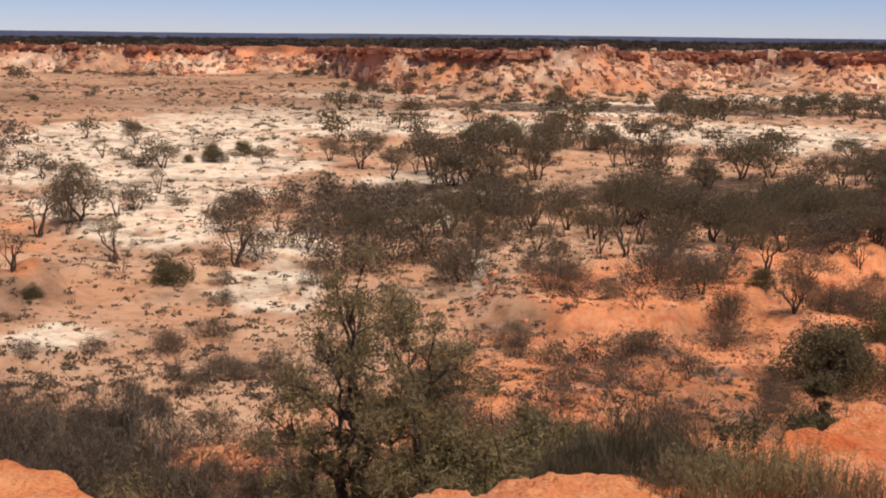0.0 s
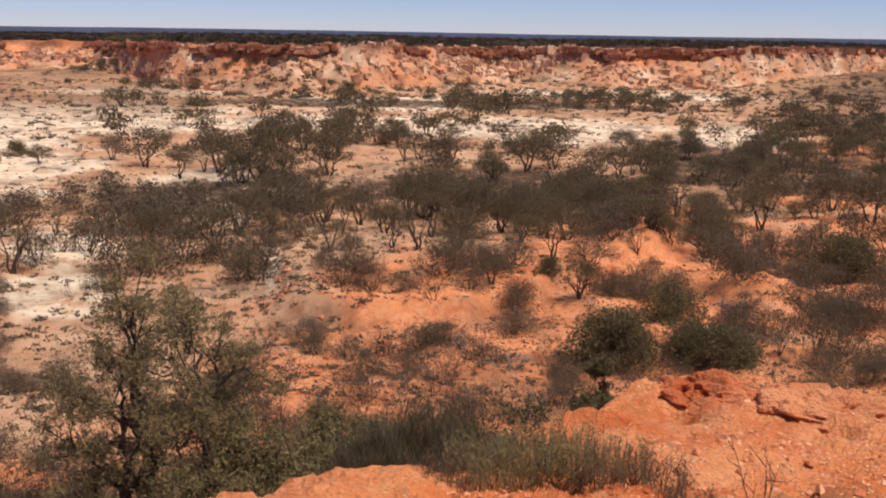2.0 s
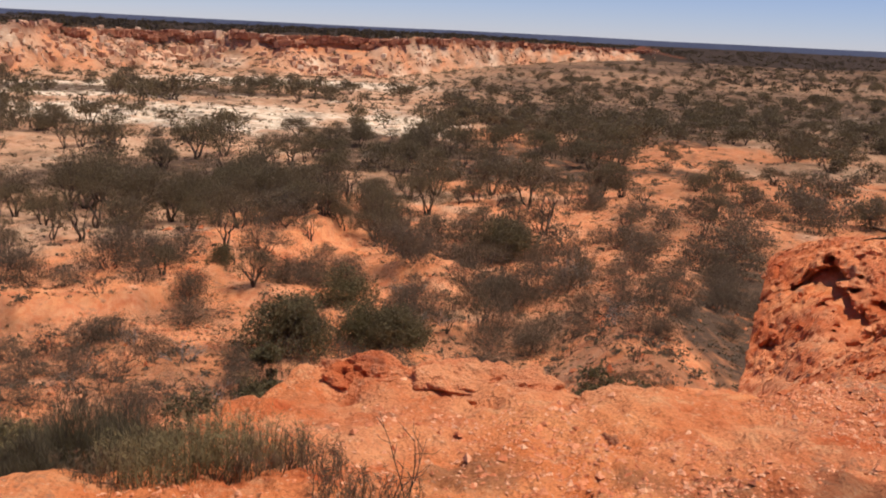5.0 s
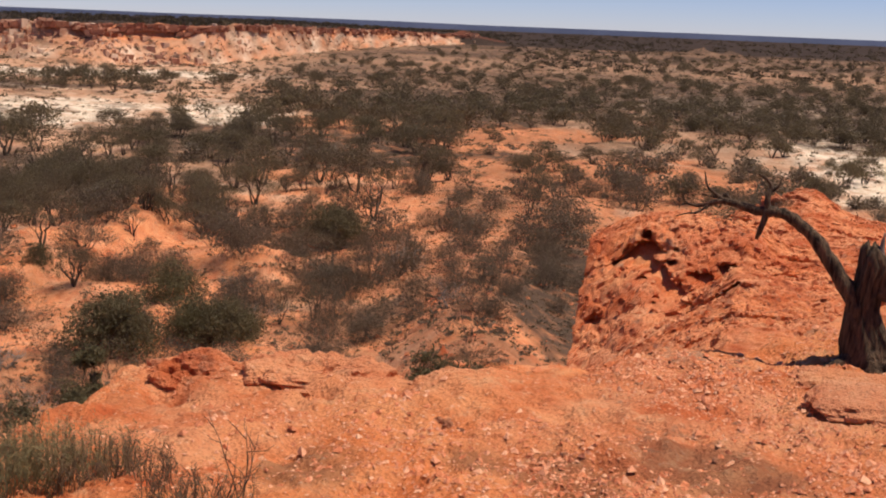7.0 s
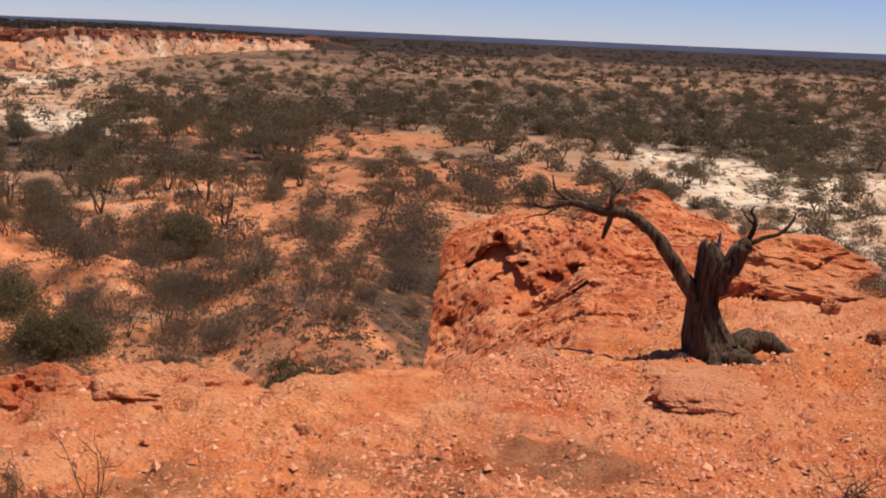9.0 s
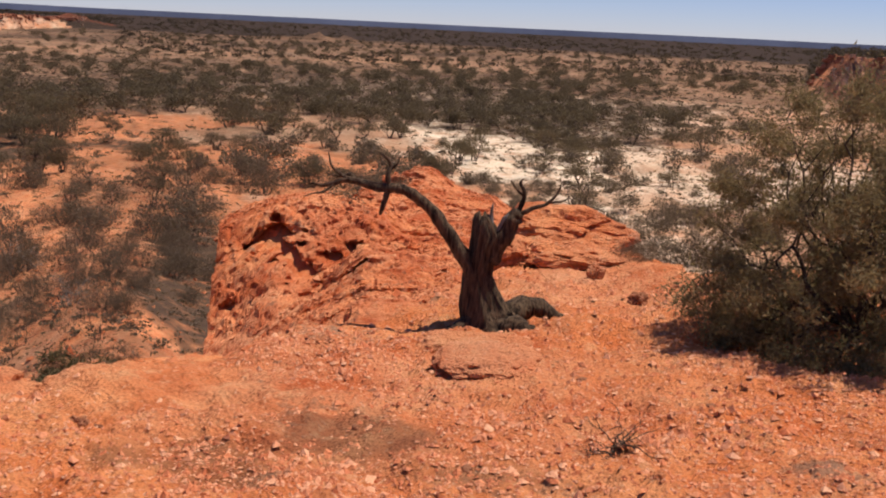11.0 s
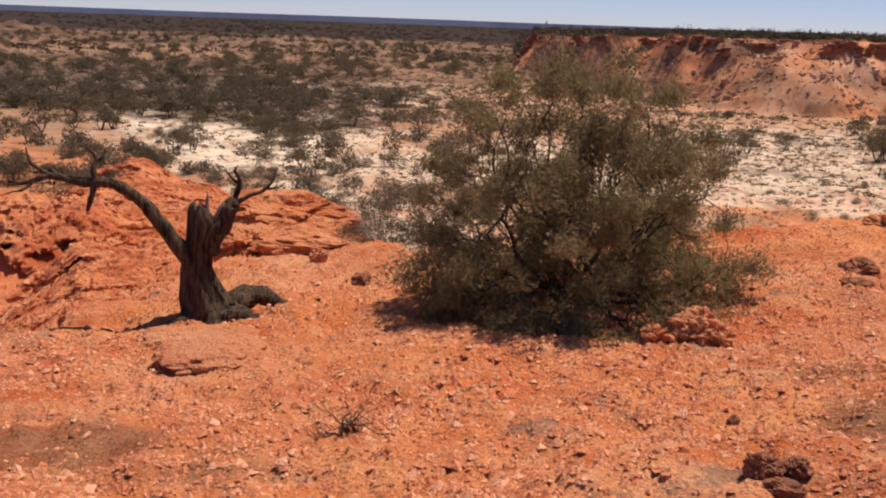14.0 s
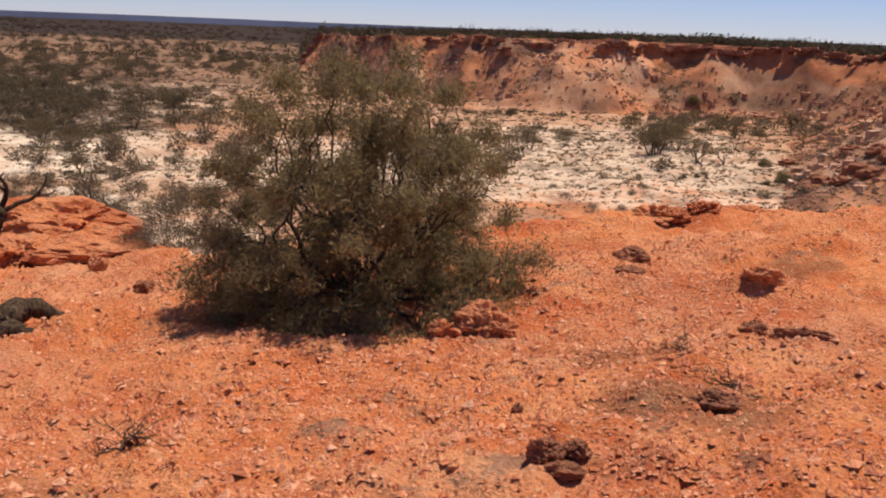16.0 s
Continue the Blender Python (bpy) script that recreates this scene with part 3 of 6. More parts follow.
def grow(name, seed, tall, wide, stems, levels, leaf_n, leaf_size, slim, leaf_mat, bark_mat, clump=0.28, bare=0.0, sides=5,
         lean=0.75, thick=0.035, twigs=3, first=0.35, three=False, up=0.3, droop=0.05, spread=(0.5, 1.2)):
    """A shrub or small tree with its base at the origin: Empty > trunk, crown."""
    rng = random.Random(seed)
    thing = new(name)
    bm, tips = bmesh.new(), []

    def limb(start, way, length, radius, level):
        steps = (3, 2, 1)[min(level, 2)]
        pts, w = wander(rng, start, way, length, steps, 0.20, droop if level else 0.10)
        for p in pts:
            rho = math.hypot(p.x, p.y)
            if rho > wide * 0.55:
                p.x, p.y = p.x * wide * 0.55 / rho, p.y * wide * 0.55 / rho
            p.z = min(max(p.z, 0.0 if level else -0.3), tall * rng.uniform(0.9, 1.0))
        radii = [radius * (1 - 0.55 * k / steps) for k in range(steps + 1)]
        tube(bm, pts, radii, sides if level < 1 else 3)
        if level >= levels:
            tips.append((pts[-1], level))
            tips.append((pts[len(pts) // 2], level))
            return
        for k in range(twigs if level else twigs + 1):
            u = rng.uniform(first, 1.0) if k else 1.0
            i = min(int(u * steps), steps - 1)
            at = pts[i].lerp(pts[i + 1], u * steps - i)
            out = Vector((at.x, at.y, 0)) * (0.6 / max(wide, 0.1))
            side = Vector((rng.gauss(0, 1), rng.gauss(0, 1), rng.gauss(0.15, 0.5)))
            limb(at, w * 0.7 + side * 0.75 + out, length * rng.uniform(0.5, 0.75), radius * 0.5, level + 1)

    for k in range(stems):
        a = 2 * math.pi * (k + rng.uniform(-0.3, 0.3)) / stems
        out = lean * rng.uniform(*spread)
        way = Vector((math.cos(a) * out, math.sin(a) * out, 1.0))
        base = Vector((math.cos(a) * thick * tall, math.sin(a) * thick * tall, -0.25))
        limb(base, way, tall * rng.uniform(0.5, 0.62), tall * thick * rng.uniform(0.7, 1.1), 0)
    part("trunk", bm, bark_mat, thing)
    if leaf_n:
        alive = [t for t in tips if rng.random() >= bare] or tips[:1]
        each = max(1, leaf_n // len(alive))
        blade_mesh("crown", [p for p, level in alive], [clump * rng.uniform(0.6, 1.25) for t in alive], each, leaf_size, slim, leaf_mat, thing, seed, up, three)
    return thing


def leaf_cloud(name, c, size, slim, material, parent, seed, up=0.3, label=""):
    """Small three-cornered leaves at the points c, as one mesh."""
    rng = np.random.RandomState(seed)
    a = rng.normal(0, 1, c.shape) + np.array([0, 0, up])
    a /= np.linalg.norm(a, axis=-1, keepdims=True)
    b = np.cross(a, rng.normal(0, 1, c.shape))
    b /= np.linalg.norm(b, axis=-1, keepdims=True)
    s = size * rng.uniform(0.6, 1.3, (len(c), 1))
    a, b = a * s * 0.5, b * s * slim * 0.6
    co = np.stack([c - a, c + b, c + a], 1).reshape(-1, 3)
    me = bpy.data.meshes.new(name)
    me.vertices.add(len(co))
    me.vertices.foreach_set("co", co.ravel())
    me.loops.add(len(co))
    me.loops.foreach_set("vertex_index", np.arange(len(co), dtype=np.int32))
    me.polygons.add(len(co) // 3)
    me.polygons.foreach_set("loop_start", np.arange(0, len(co), 3, dtype=np.int32))
    me.update(calc_edges=True)
    me.materials.append(material)
    ob = new(name, me)
    ob.parent = parent
    return tagged(ob, label)


def pad_plant(name, seed, tall, wide, stems, pads, leaves, leaf_size, slim, leaf_mat, bark_mat, low=0.45, dome=0.4, pad=0.24, flat=0.5,
              thick=0.02, sides=4, twigs=1, loose=0.0, fork=0.5, up=0.4, hollow=0.35, deep=0.5, rise=0.5):
    """A tree or bush whose leaves gather in flattened pads on forking stems: Empty > trunk, crown."""
    rng, npr = random.Random(seed), np.random.RandomState(seed)
    thing, bm = new(name), bmesh.new()
    lean = Vector((rng.gauss(0, 0.10), rng.gauss(0, 0.10), 0)) * wide
    groups, cloud = [[] for k in range(stems)], []
    for k in range(pads):
        q = min(1.05, math.sqrt((k + 0.5) / pads) * rng.uniform(0.8, 1.12))
        a = k * 2.39996 + rng.uniform(-0.5, 0.5)
        size = pad * wide * rng.uniform(0.65, 1.35)
        reach = (wide * 0.5 - size * 0.6) * q
        z = tall * max(low, 1 - dome * q * q - rng.uniform(0, deep) * (1 - low)) - size * flat * 0.8
        c = Vector((math.cos(a) * reach, math.sin(a) * reach, max(z, size * flat * 0.5))) + lean * (z / tall)
        groups[int((a % 6.2832) / 6.2832 * stems) % stems].append(c)
        n = max(3, int(leaves * size * size / (pads * (pad * wide) ** 2)))
        d = npr.normal(0, 1, (n, 3))
        d /= np.linalg.norm(d, axis=-1, keepdims=True)
        d *= (hollow + (1 - hollow) * npr.rand(n, 1) ** 0.6) * (1 + loose * npr.rand(n, 1) ** 3)
        d[:, 2] *= np.where(d[:, 2] < 0, flat * 0.6, flat)
        d *= 1 + 0.35 * np.sin(d[:, :1] * 5 + k) * np.cos(d[:, 1:2] * 4 + 2 * k)
        cloud.append(np.array(c) + d * size)
    tip = tall * thick / max(1.0, pads / stems) ** 0.5

    def branch(node, goals, radius, depth):
        """Fork towards the goals, halving them until each has a twig of its own."""
        if len(goals) == 1:
            c = goals[0]
            knee = node.lerp(c, 0.5) + Vector((rng.gauss(0, 1), rng.gauss(0, 1), rng.gauss(0, 0.6))) * (c - node).length * 0.12
            tube(bm, [node, knee, c], [radius, radius * 0.7, radius * 0.35], 3)
            for j in range(twigs):
                end = c + Vector((rng.gauss(0, 1), rng.gauss(0, 1), rng.uniform(-0.1, 0.9))) * pad * wide * 0.8
                tube(bm, [knee.lerp(c, rng.random()), end], [radius * 0.45, radius * 0.15], 3)
            return
        mid = sum(goals, Vector()) / len(goals)
        axis = max((g - mid for g in goals), key=lambda v: v.length)
        goals = sorted(goals, key=lambda g: g.dot(axis))
        cut = max(1, min(len(goals) - 1, int(len(goals) * rng.uniform(0.35, 0.65))))
        for side in (goals[:cut], goals[cut:]):
            aim = sum(side, Vector()) / len(side)
            if len(side) == 1:
                branch(node, side, tip, depth + 1)
                continue
            end = node.lerp(aim, rng.uniform(0.35, 0.55))
            bend = Vector((rng.gauss(0, 1), rng.gauss(0, 1), rng.gauss(0, 0.5))) * (end - node).length * 0.14
            r1 = tip * len(side) ** 0.5
            tube(bm, [node, node.lerp(end, 0.5) + bend, end], [min(radius, r1 * 1.15), r1 * 1.05, r1], sides if depth < 2 else 3)
            branch(end, side, r1, depth + 1)

    for mine in groups:
        if not mine:
            continue
        mid = sum(mine, Vector()) / len(mine)
        base = Vector((rng.gauss(0, 1), rng.gauss(0, 1), 0)) * thick * tall * 1.5
        base.z = -0.25
        node = Vector((mid.x * fork, mid.y * fork, max(mid.z * rise, tall * 0.06)))
        r0 = tip * len(mine) ** 0.5 * rng.uniform(0.85, 1.15)
        bend = Vector((rng.gauss(0, 1), rng.gauss(0, 1), 0)) * tall * 0.045
        tube(bm, [base, base.lerp(node, 0.5) + bend, node], [r0 * 1.4, r0 * 1.15, r0], sides)
        branch(node, mine, r0, 0)
    part("trunk", bm, bark_mat, thing)
    leaf_cloud("crown", np.concatenate(cloud), leaf_size, slim, leaf_mat, thing, seed + 1, up)
    return thing


def put(ob, place, turn=0.0, size=1.0, squash=1.0):
    """Stand a thing on a place."""
    ob.scale = (size, size, size * squash)
    m = Matrix.Translation(place) @ Matrix.Rotation(turn, 4, "Z")
    ob.matrix_basis = m @ Matrix.Diagonal((*ob.scale, 1))
    return ob


def copy_at(ob, place, turn, size, squash=1.0):
    keep = ob.scale.copy()
    ob.scale = (size, size, size * squash)
    made = copy_thing(ob, Matrix.Translation(place) @ Matrix.Rotation(turn, 4, "Z"))
    ob.scale = keep
    return made


def boulder(name, size, seed, material, cuts=4, rough=0.16, blocky=2.6, hollows=(), parent=None, layers=0.0, facets=16):
    """A weathered rock: a rounded block, dented and pitted. hollows: direction, reach, depth."""
    bm = bmesh.new()
    bmesh.ops.create_icosphere(bm, subdivisions=cuts, radius=1.0)
    shift = Vector((seed * 3.71, seed * 1.93, seed * 7.17))
    rng = random.Random(seed)
    cutters = [(Vector((rng.gauss(0, 1), rng.gauss(0, 1), rng.gauss(0, 1))).normalized(), rng.uniform(0.72, 1.05)) for k in range(facets)]
    dents = [(Vector(h).normalized(), reach, depth) for h, reach, depth in hollows]
    for v in bm.verts:
        d = v.co.normalized()
        k = (abs(d.x) ** blocky + abs(d.y) ** blocky + abs(d.z) ** blocky) ** (-1 / blocky)
        for way, off in cutters:
            lean = d.dot(way)
            if lean > 0.05:
                k = min(k, off / lean)
        n = noise.fractal(d * 1.3 + shift, 1.0, 2.0, 5) * rough
        n += noise.fractal(d * 4.5 + shift, 0.8, 2.1, 6) * rough * 0.50
        n -= abs(noise.noise(d * 3.1 + shift * 2)) * rough * 0.9
        n -= max(0.0, noise.noise(d * 7.0 + shift * 2) - 0.2) * rough * 0.9
        near, cells = noise.voronoi(d * 2.6 + shift)
        n += (noise.cell(cells[0] * 9.0) - 0.5) * rough * 0.7 - rough * 0.5 * max(0.0, 1 - (near[1] - near[0]) / 0.16)
        if layers:
            n += layers * math.sin(d.z * 15 + 2.5 * noise.noise(d * 2 + shift))
        for way, reach, depth in dents:
            q = (d - way).length / reach
            if q < 1:
                n -= depth * (1 - q * q) ** 2
        v.co = Vector((d.x * size[0], d.y * size[1], d.z * size[2])) * (k + n)
    return part(name, bm, material, parent, flat=True)

# ---- rocks of the plateau and its spur ----
def facing(az):
    """Turn that lays a thing's own +x to the right and +y away for someone looking along a bearing."""
    return -radians(az)


def rock_at(name, az, r, lift, size, seed, label, cuts=4, material=None, **more):
    ob = boulder(name, size, seed, material or ROCK, cuts, **more)
    p = spot(az, r)
    p.z += lift
    put(ob, p, facing(az))
    return tagged(ob, label, "rock")


def bluff():
    """The craggy spur as one rock, pitted and undercut."""
    azs, rs = np.arange(41.0, 64.0, 0.13), np.arange(10.2, 28.0, 0.06)
    rr, aa = np.meshgrid(rs, np.radians(azs), indexing="ij")
    x, y = rr * np.sin(aa), rr * np.cos(aa)
    z = spur_height(x, y)
    land = height(x, y)
    dx, dy = spur_height(x + 0.08, y) - z, spur_height(x, y + 0.08) - z
    nrm = np.stack([-dx / 0.08, -dy / 0.08, np.ones_like(z)], -1)
    nrm /= np.linalg.norm(nrm, axis=-1, keepdims=True)
    pits = []
    for caz, cr, deep, rad in PITS:
        px, py = cr * math.sin(radians(caz)), cr * math.cos(radians(caz))
        pits.append((px, py, float(spur_height(np.array([px]), np.array([py]))[0]), deep, rad))
    rim = np.interp(np.degrees(aa), EDGE[:, 0], EDGE[:, 1])
    z = z - 0.5 * (1 - smooth((rr - rim + 0.2) / 0.9))
    co = np.stack([x, y, z], -1).reshape(-1, 3)
    push = np.zeros(len(co))
    for k in range(len(co)):
        p = Vector(co[k])
        a = noise.fractal(p * 0.9, 0.9, 2.1, 4) * 0.13 + noise.fractal(p * 3.2, 0.8, 2.1, 5) * 0.045 + noise.fractal(p * 11, 0.7, 2.1, 4) * 0.028
        q = p + Vector((noise.noise(p * 2.3), noise.noise(p * 2.3 + Vector((7, 1, 3))), noise.noise(p * 2.3 + Vector((2, 9, 5))))) * 0.22
        calm = 0.5 + 0.9 * min(1.0, max(0.0, noise.noise(p * 0.9 + Vector((5, 2, 1))) * 1.6 + 0.45))
        for step, chunk, crack in ((0.85, 0.07 * calm, 0.03 * calm), (0.16, 0.026 * calm, 0.020 * calm)):
            near, cells = noise.voronoi(q / step)
            a += chunk * (noise.cell(cells[0] * 9.0) - 0.5) - crack * max(0.0, 1 - (near[1] - near[0]) / 0.2)
        push[k] = a
    ease = smooth((rr - 10.2) / 1.5).reshape(-1)
    flatter = nrm.reshape(-1, 3) * 0.35 + np.stack([-np.sin(aa) * 0.9, -np.cos(aa) * 0.9, 0 * aa + 0.4], -1).reshape(-1, 3)
    flatter /= np.linalg.norm(flatter, axis=-1, keepdims=True)
    warp = 1 + 0.45 * field(co[:, 0] + co[:, 2] * 0.7, co[:, 1] - co[:, 2], 0.22, 34) + 0.3 * field(co[:, 0] - co[:, 2], co[:, 1], 0.1, 35)
    into = np.stack([np.sin(aa), np.cos(aa), 0 * aa], -1).reshape(-1, 3) * 1.0 + np.array([0.10, -0.12, -0.12])
    cave = np.zeros(len(co))
    for px, py, pz, deep, rad in pits:
        d = np.sqrt((co[:, 0] - px) ** 2 + (co[:, 1] - py) ** 2 + (co[:, 2] - pz) ** 2)
        cave = np.maximum(cave, deep * np.exp(-(d / rad * warp) ** 4))
    push *= np.clip(nrm.reshape(-1, 3)[:, 2] * 1.5, 0.2, 1)
    co = co + flatter * (push * ease)[:, None] + into * (cave * ease)[:, None] - np.array([0, 0, 0.02])[None] - np.stack([0 * ease, 0 * ease, 0.25 * (1 - ease)], -1)
    # the flank is undercut, but for the toe of the bluff
    beside = (flank_bearing(rr) - np.degrees(aa)).reshape(-1)
    slip = 1.0 * smooth((-1.9 - co[:, 2]) / 0.9) * smooth((rr.ravel() - 13.8) / 1.6)
    slip = slip * smooth((beside + 0.4) / 0.7) * ease
    co = co + np.stack([np.cos(aa).ravel() * slip, -np.sin(aa).ravel() * slip, 0 * slip], -1)
    nr, na = rr.shape
    i, j = np.meshgrid(np.arange(nr - 1), np.arange(na - 1), indexing="ij")
    quads = np.stack([i * na + j, i * na + j + 1, (i + 1) * na + j + 1, (i + 1) * na + j], -1).reshape(-1, 4)
    low = (co[:, 2] - land.reshape(-1))[quads].max(1)
    me = bpy.data.meshes.new("rock_bluff")
    me.from_pydata(co.tolist(), [], quads[low > -0.6].tolist())
    me.validate()
    bm = bmesh.new()
    bm.from_mesh(me)
    bmesh.ops.delete(bm, geom=[v for v in bm.verts if not v.link_faces], context="VERTS")
    bmesh.ops.recalc_face_normals(bm, faces=bm.faces)
    thing = tagged(part("rock_bluff", bm, BLUFFROCK, flat=True), "craggy orange rock bluff with dark hollows and a sheer flank", "rock")
    # broken pieces that crumble from its face
    rng = np.random.RandomState(36)
    n = 13000
    pick = rng.randint(0, len(co), n)
    pick = pick[(push[pick] > -0.2) & (cave[pick] < 0.08) & (ease[pick] > 0.9) & (nrm.reshape(-1, 3)[pick, 2] > 0.4)]
    at = co[pick] + rng.uniform(-0.03, 0.03, (len(pick), 3)) - np.array([0, 0, 0.015])
    at = at[co[pick, 2] > land.reshape(-1)[pick] - 0.1]
    n = len(at)
    size = np.minimum(0.012 + 0.012 * rng.gamma(1.3, 1.0, n), 0.09)
    shape = np.array([(1, 0, 0), (0, 1, 0), (-1, 0, 0), (0, -1, 0), (0, 0, 0.8), (0, 0, -0.8)], float)
    tri = np.array([(0, 1, 4), (1, 2, 4), (2, 3, 4), (3, 0, 4), (1, 0, 5), (2, 1, 5), (3, 2, 5), (0, 3, 5)])
    jig = shape[None] * rng.uniform(0.6, 1.4, (n, 6, 1)) + rng.uniform(-0.35, 0.35, (n, 6, 3))
    v = jig * size[:, None, None] + at[:, None]
    me = bpy.data.meshes.new("rubble")
    me.from_pydata(v.reshape(-1, 3).tolist(), [], (tri[None] + 6 * np.arange(n)[:, None, None]).reshape(-1, 3).tolist())
    me.materials.append(RUBBLE)
    ob = new("rubble", me)
    ob.parent = thing
    tagged(ob, "crumbling orange and red fragments", kind="stuff")
    return thing


bluff()
rock_at("boulder", 48.9, 19.6, -0.06, (0.5, 0.4, 0.24), 5, "dark red craggy rock on top of the bluff", 5, REDROCK, rough=0.2,
        hollows=[((-0.2, -1, 0.1), 0.5, 0.3)])
rock_at("boulder", 55.4, 24.6, 0.0, (0.5, 0.5, 0.3), 8, "red crumbling rock on the end of the spur", 5, REDROCK, rough=0.3)
# layered ledge behind the stump
rock_at("rock_ledge", 64.6, 12.3, 0.12, (0.80, 0.6, 0.30), 12, "low rounded orange rock ledge behind the dead stump", 5, REDROCK, rough=0.11, blocky=2.4, facets=6)
rock_at("rock_ledge", 62.6, 11.2, 0.05, (0.42, 0.45, 0.21), 13, "dark red broken ledge with a shaded undercut", 5, REDROCK, rough=0.18, blocky=3.0, layers=0.006, facets=9,
        hollows=[((-0.2, -1, -0.4), 0.6, 0.2)])
rock_at("rock_ledge", 65.7, 11.1, 0.04, (0.62, 0.45, 0.19), 14, "flat orange ledge with dark cracks", 5, rough=0.15, blocky=3.2, facets=7,
        hollows=[((-0.5, -1, -0.2), 0.4, 0.3), ((0.1, -1, -0.2), 0.3, 0.3)])
rock_at("boulder", 68.7, 9.0, 0.03, (0.10, 0.09, 0.075), 16, "small dark brown boulder near the dead stump", 4, STONE, rough=0.2)
rock_at("boulder", 66.3, 10.2, 0.03, (0.10, 0.09, 0.10), 17, "small cracked red rock under the ledge", 4, rough=0.2)
rock_at("boulder", 56.9, 12.4, 0.1, (0.12, 0.12, 0.13), 18, "dark red rock beside the dead stump", 4, STONE, rough=0.2)
# lumps on the rim of the plateau
rock_at("rim_rock", 25.9, 6.75, -0.10, (0.38, 0.36, 0.24), 21, "red rock lump with a dark hollow on the rim", 5, REDROCK, rough=0.17, blocky=2.2, facets=6,
        hollows=[((-0.7, -1, 0.0), 0.60, 0.75), ((-0.15, -1, -0.05), 0.42, 0.45)])
rock_at("rim_rock", 32.4, 6.62, -0.15, (0.55, 0.42, 0.25), 22, "pale orange rock lump with a dark hollow", 5, ROCK, rough=0.14, blocky=2.3, facets=6,
        hollows=[((-0.75, -1, 0.1), 0.5, 0.7), ((-0.3, -1, 0.0), 0.42, 0.6)])
rock_at("rim_rock", 18.7, 5.75, -0.2, (0.24, 0.32, 0.22), 25, "overhanging orange rim rock", 5, rough=0.16, facets=7)
rock_at("rim_rock", 41.0, 6.3, -0.12, (0.4, 0.25, 0.15), 26, "pale cracked slab on the plateau rim", 5, PALEROCK, rough=0.12, blocky=2.6, facets=6)
rock_at("rock_slab", 61.5, 6.45, 0.02, (0.38, 0.34, 0.125), 15, "low rounded orange slab with a dark broken edge", 5, ROCK, rough=0.09, blocky=3.3, facets=4,
        hollows=[((-0.9, -0.7, 0.15), 0.36, 0.5), ((-0.3, -1, -0.1), 0.34, 0.26), ((0.1, -1, -0.25), 0.4, 0.22), ((0.5, -1, -0.25), 0.4, 0.16)])
rock_at("rock_slab", 60.6, 7.05, -0.04, (0.42, 0.22, 0.12), 19, "flat pale orange slab at the foot of the dead stump", 5, PALEROCK, rough=0.08, blocky=4.0, facets=4,
        hollows=[((-0.7, -1, 0.2), 0.16, 0.25), ((-0.2, -1, 0.3), 0.2, 0.12)])
rock_at("boulder", 57.95, 15.3, 0.1, (0.14, 0.12, 0.17), 20, "dark red upright rock beside the dead stump", 4, STONE, rough=0.2)
rock_at("boulder", 39.8, 5.5, -0.02, (0.055, 0.045, 0.04), 31, "small dark broken rock on orange gravel", 4, STONE, rough=0.26,
        hollows=[((-0.6, -1, 0), 0.6, 0.3)])
rock_at("boulder", 40.7, 5.4, -0.005, (0.06, 0.035, 0.022), 32, "thin dark broken rock on orange gravel", 4, STONE, rough=0.26)
# round the living shrub and on the gravel flat
rock_at("boulder", 86.9, 6.7, 0.07, (0.24, 0.19, 0.15), 33, "pale orange rock beside the living shrub", 5, PALEROCK, rough=0.2, blocky=2.4, facets=9,
        hollows=[((-0.3, -1, -0.2), 0.5, 0.3), ((0.6, -1, 0.0), 0.4, 0.25)])
rock_at("boulder", 84.9, 6.55, 0.04, (0.11, 0.09, 0.08), 34, "small red rock beside the living shrub", 4, rough=0.2)
rock_at("boulder", 94.1, 9.4, 0.04, (0.18, 0.14, 0.11), 35, "brown lump of rock on the gravel flat", 4, STONE, rough=0.16)
rock_at("boulder", 94.2, 8.5, 0.0, (0.12, 0.09, 0.06), 36, "brown lump of rock on the gravel flat", 4, STONE, rough=0.16)
rock_at("boulder", 101.0, 7.95, 0.02, (0.16, 0.1, 0.08), 37, "red-brown rock on the gravel flat", 4, rough=0.24)
rock_at("boulder", 100.9, 6.6, 0.01, (0.09, 0.07, 0.06), 47, "dark brown rock on the gravel flat", 4, STONE, rough=0.16)
rock_at("boulder", 103.4, 6.5, 0.0, (0.2, 0.06, 0.05), 48, "low dark ridge of rock on the gravel flat", 4, STONE, rough=0.18)
rock_at("boulder", 95.4, 11.4, -0.03, (0.40, 0.30, 0.14), 38, "orange boulder at the far rim of the plateau", 5, ROCK, rough=0.24, blocky=2.2, facets=8)
rock_at("boulder", 97.4, 11.6, -0.02, (0.22, 0.2, 0.11), 39, "orange boulder at the far rim of the plateau", 5, ROCK, rough=0.24, blocky=2.2, facets=8)
rock_at("boulder", 99.4, 12.0, -0.04, (0.34, 0.2, 0.10), 40, "orange boulder at the far rim of the plateau", 5, ROCK, rough=0.24, blocky=2.2, facets=8)
rock_at("boulder", 91.4, 4.42, 0.02, (0.085, 0.08, 0.075), 41, "rough dark brown rock on the gravel flat", 5, STONE, rough=0.17)
rock_at("boulder", 93.0, 4.5, 0.02, (0.07, 0.07, 0.05), 42, "rough dark brown rock on the gravel flat", 5, STONE, rough=0.17)
rock_at("boulder", 92.6, 4.28, 0.01, (0.09, 0.06, 0.04), 43, "rough dark brown rock on the gravel flat", 5, STONE, rough=0.17)
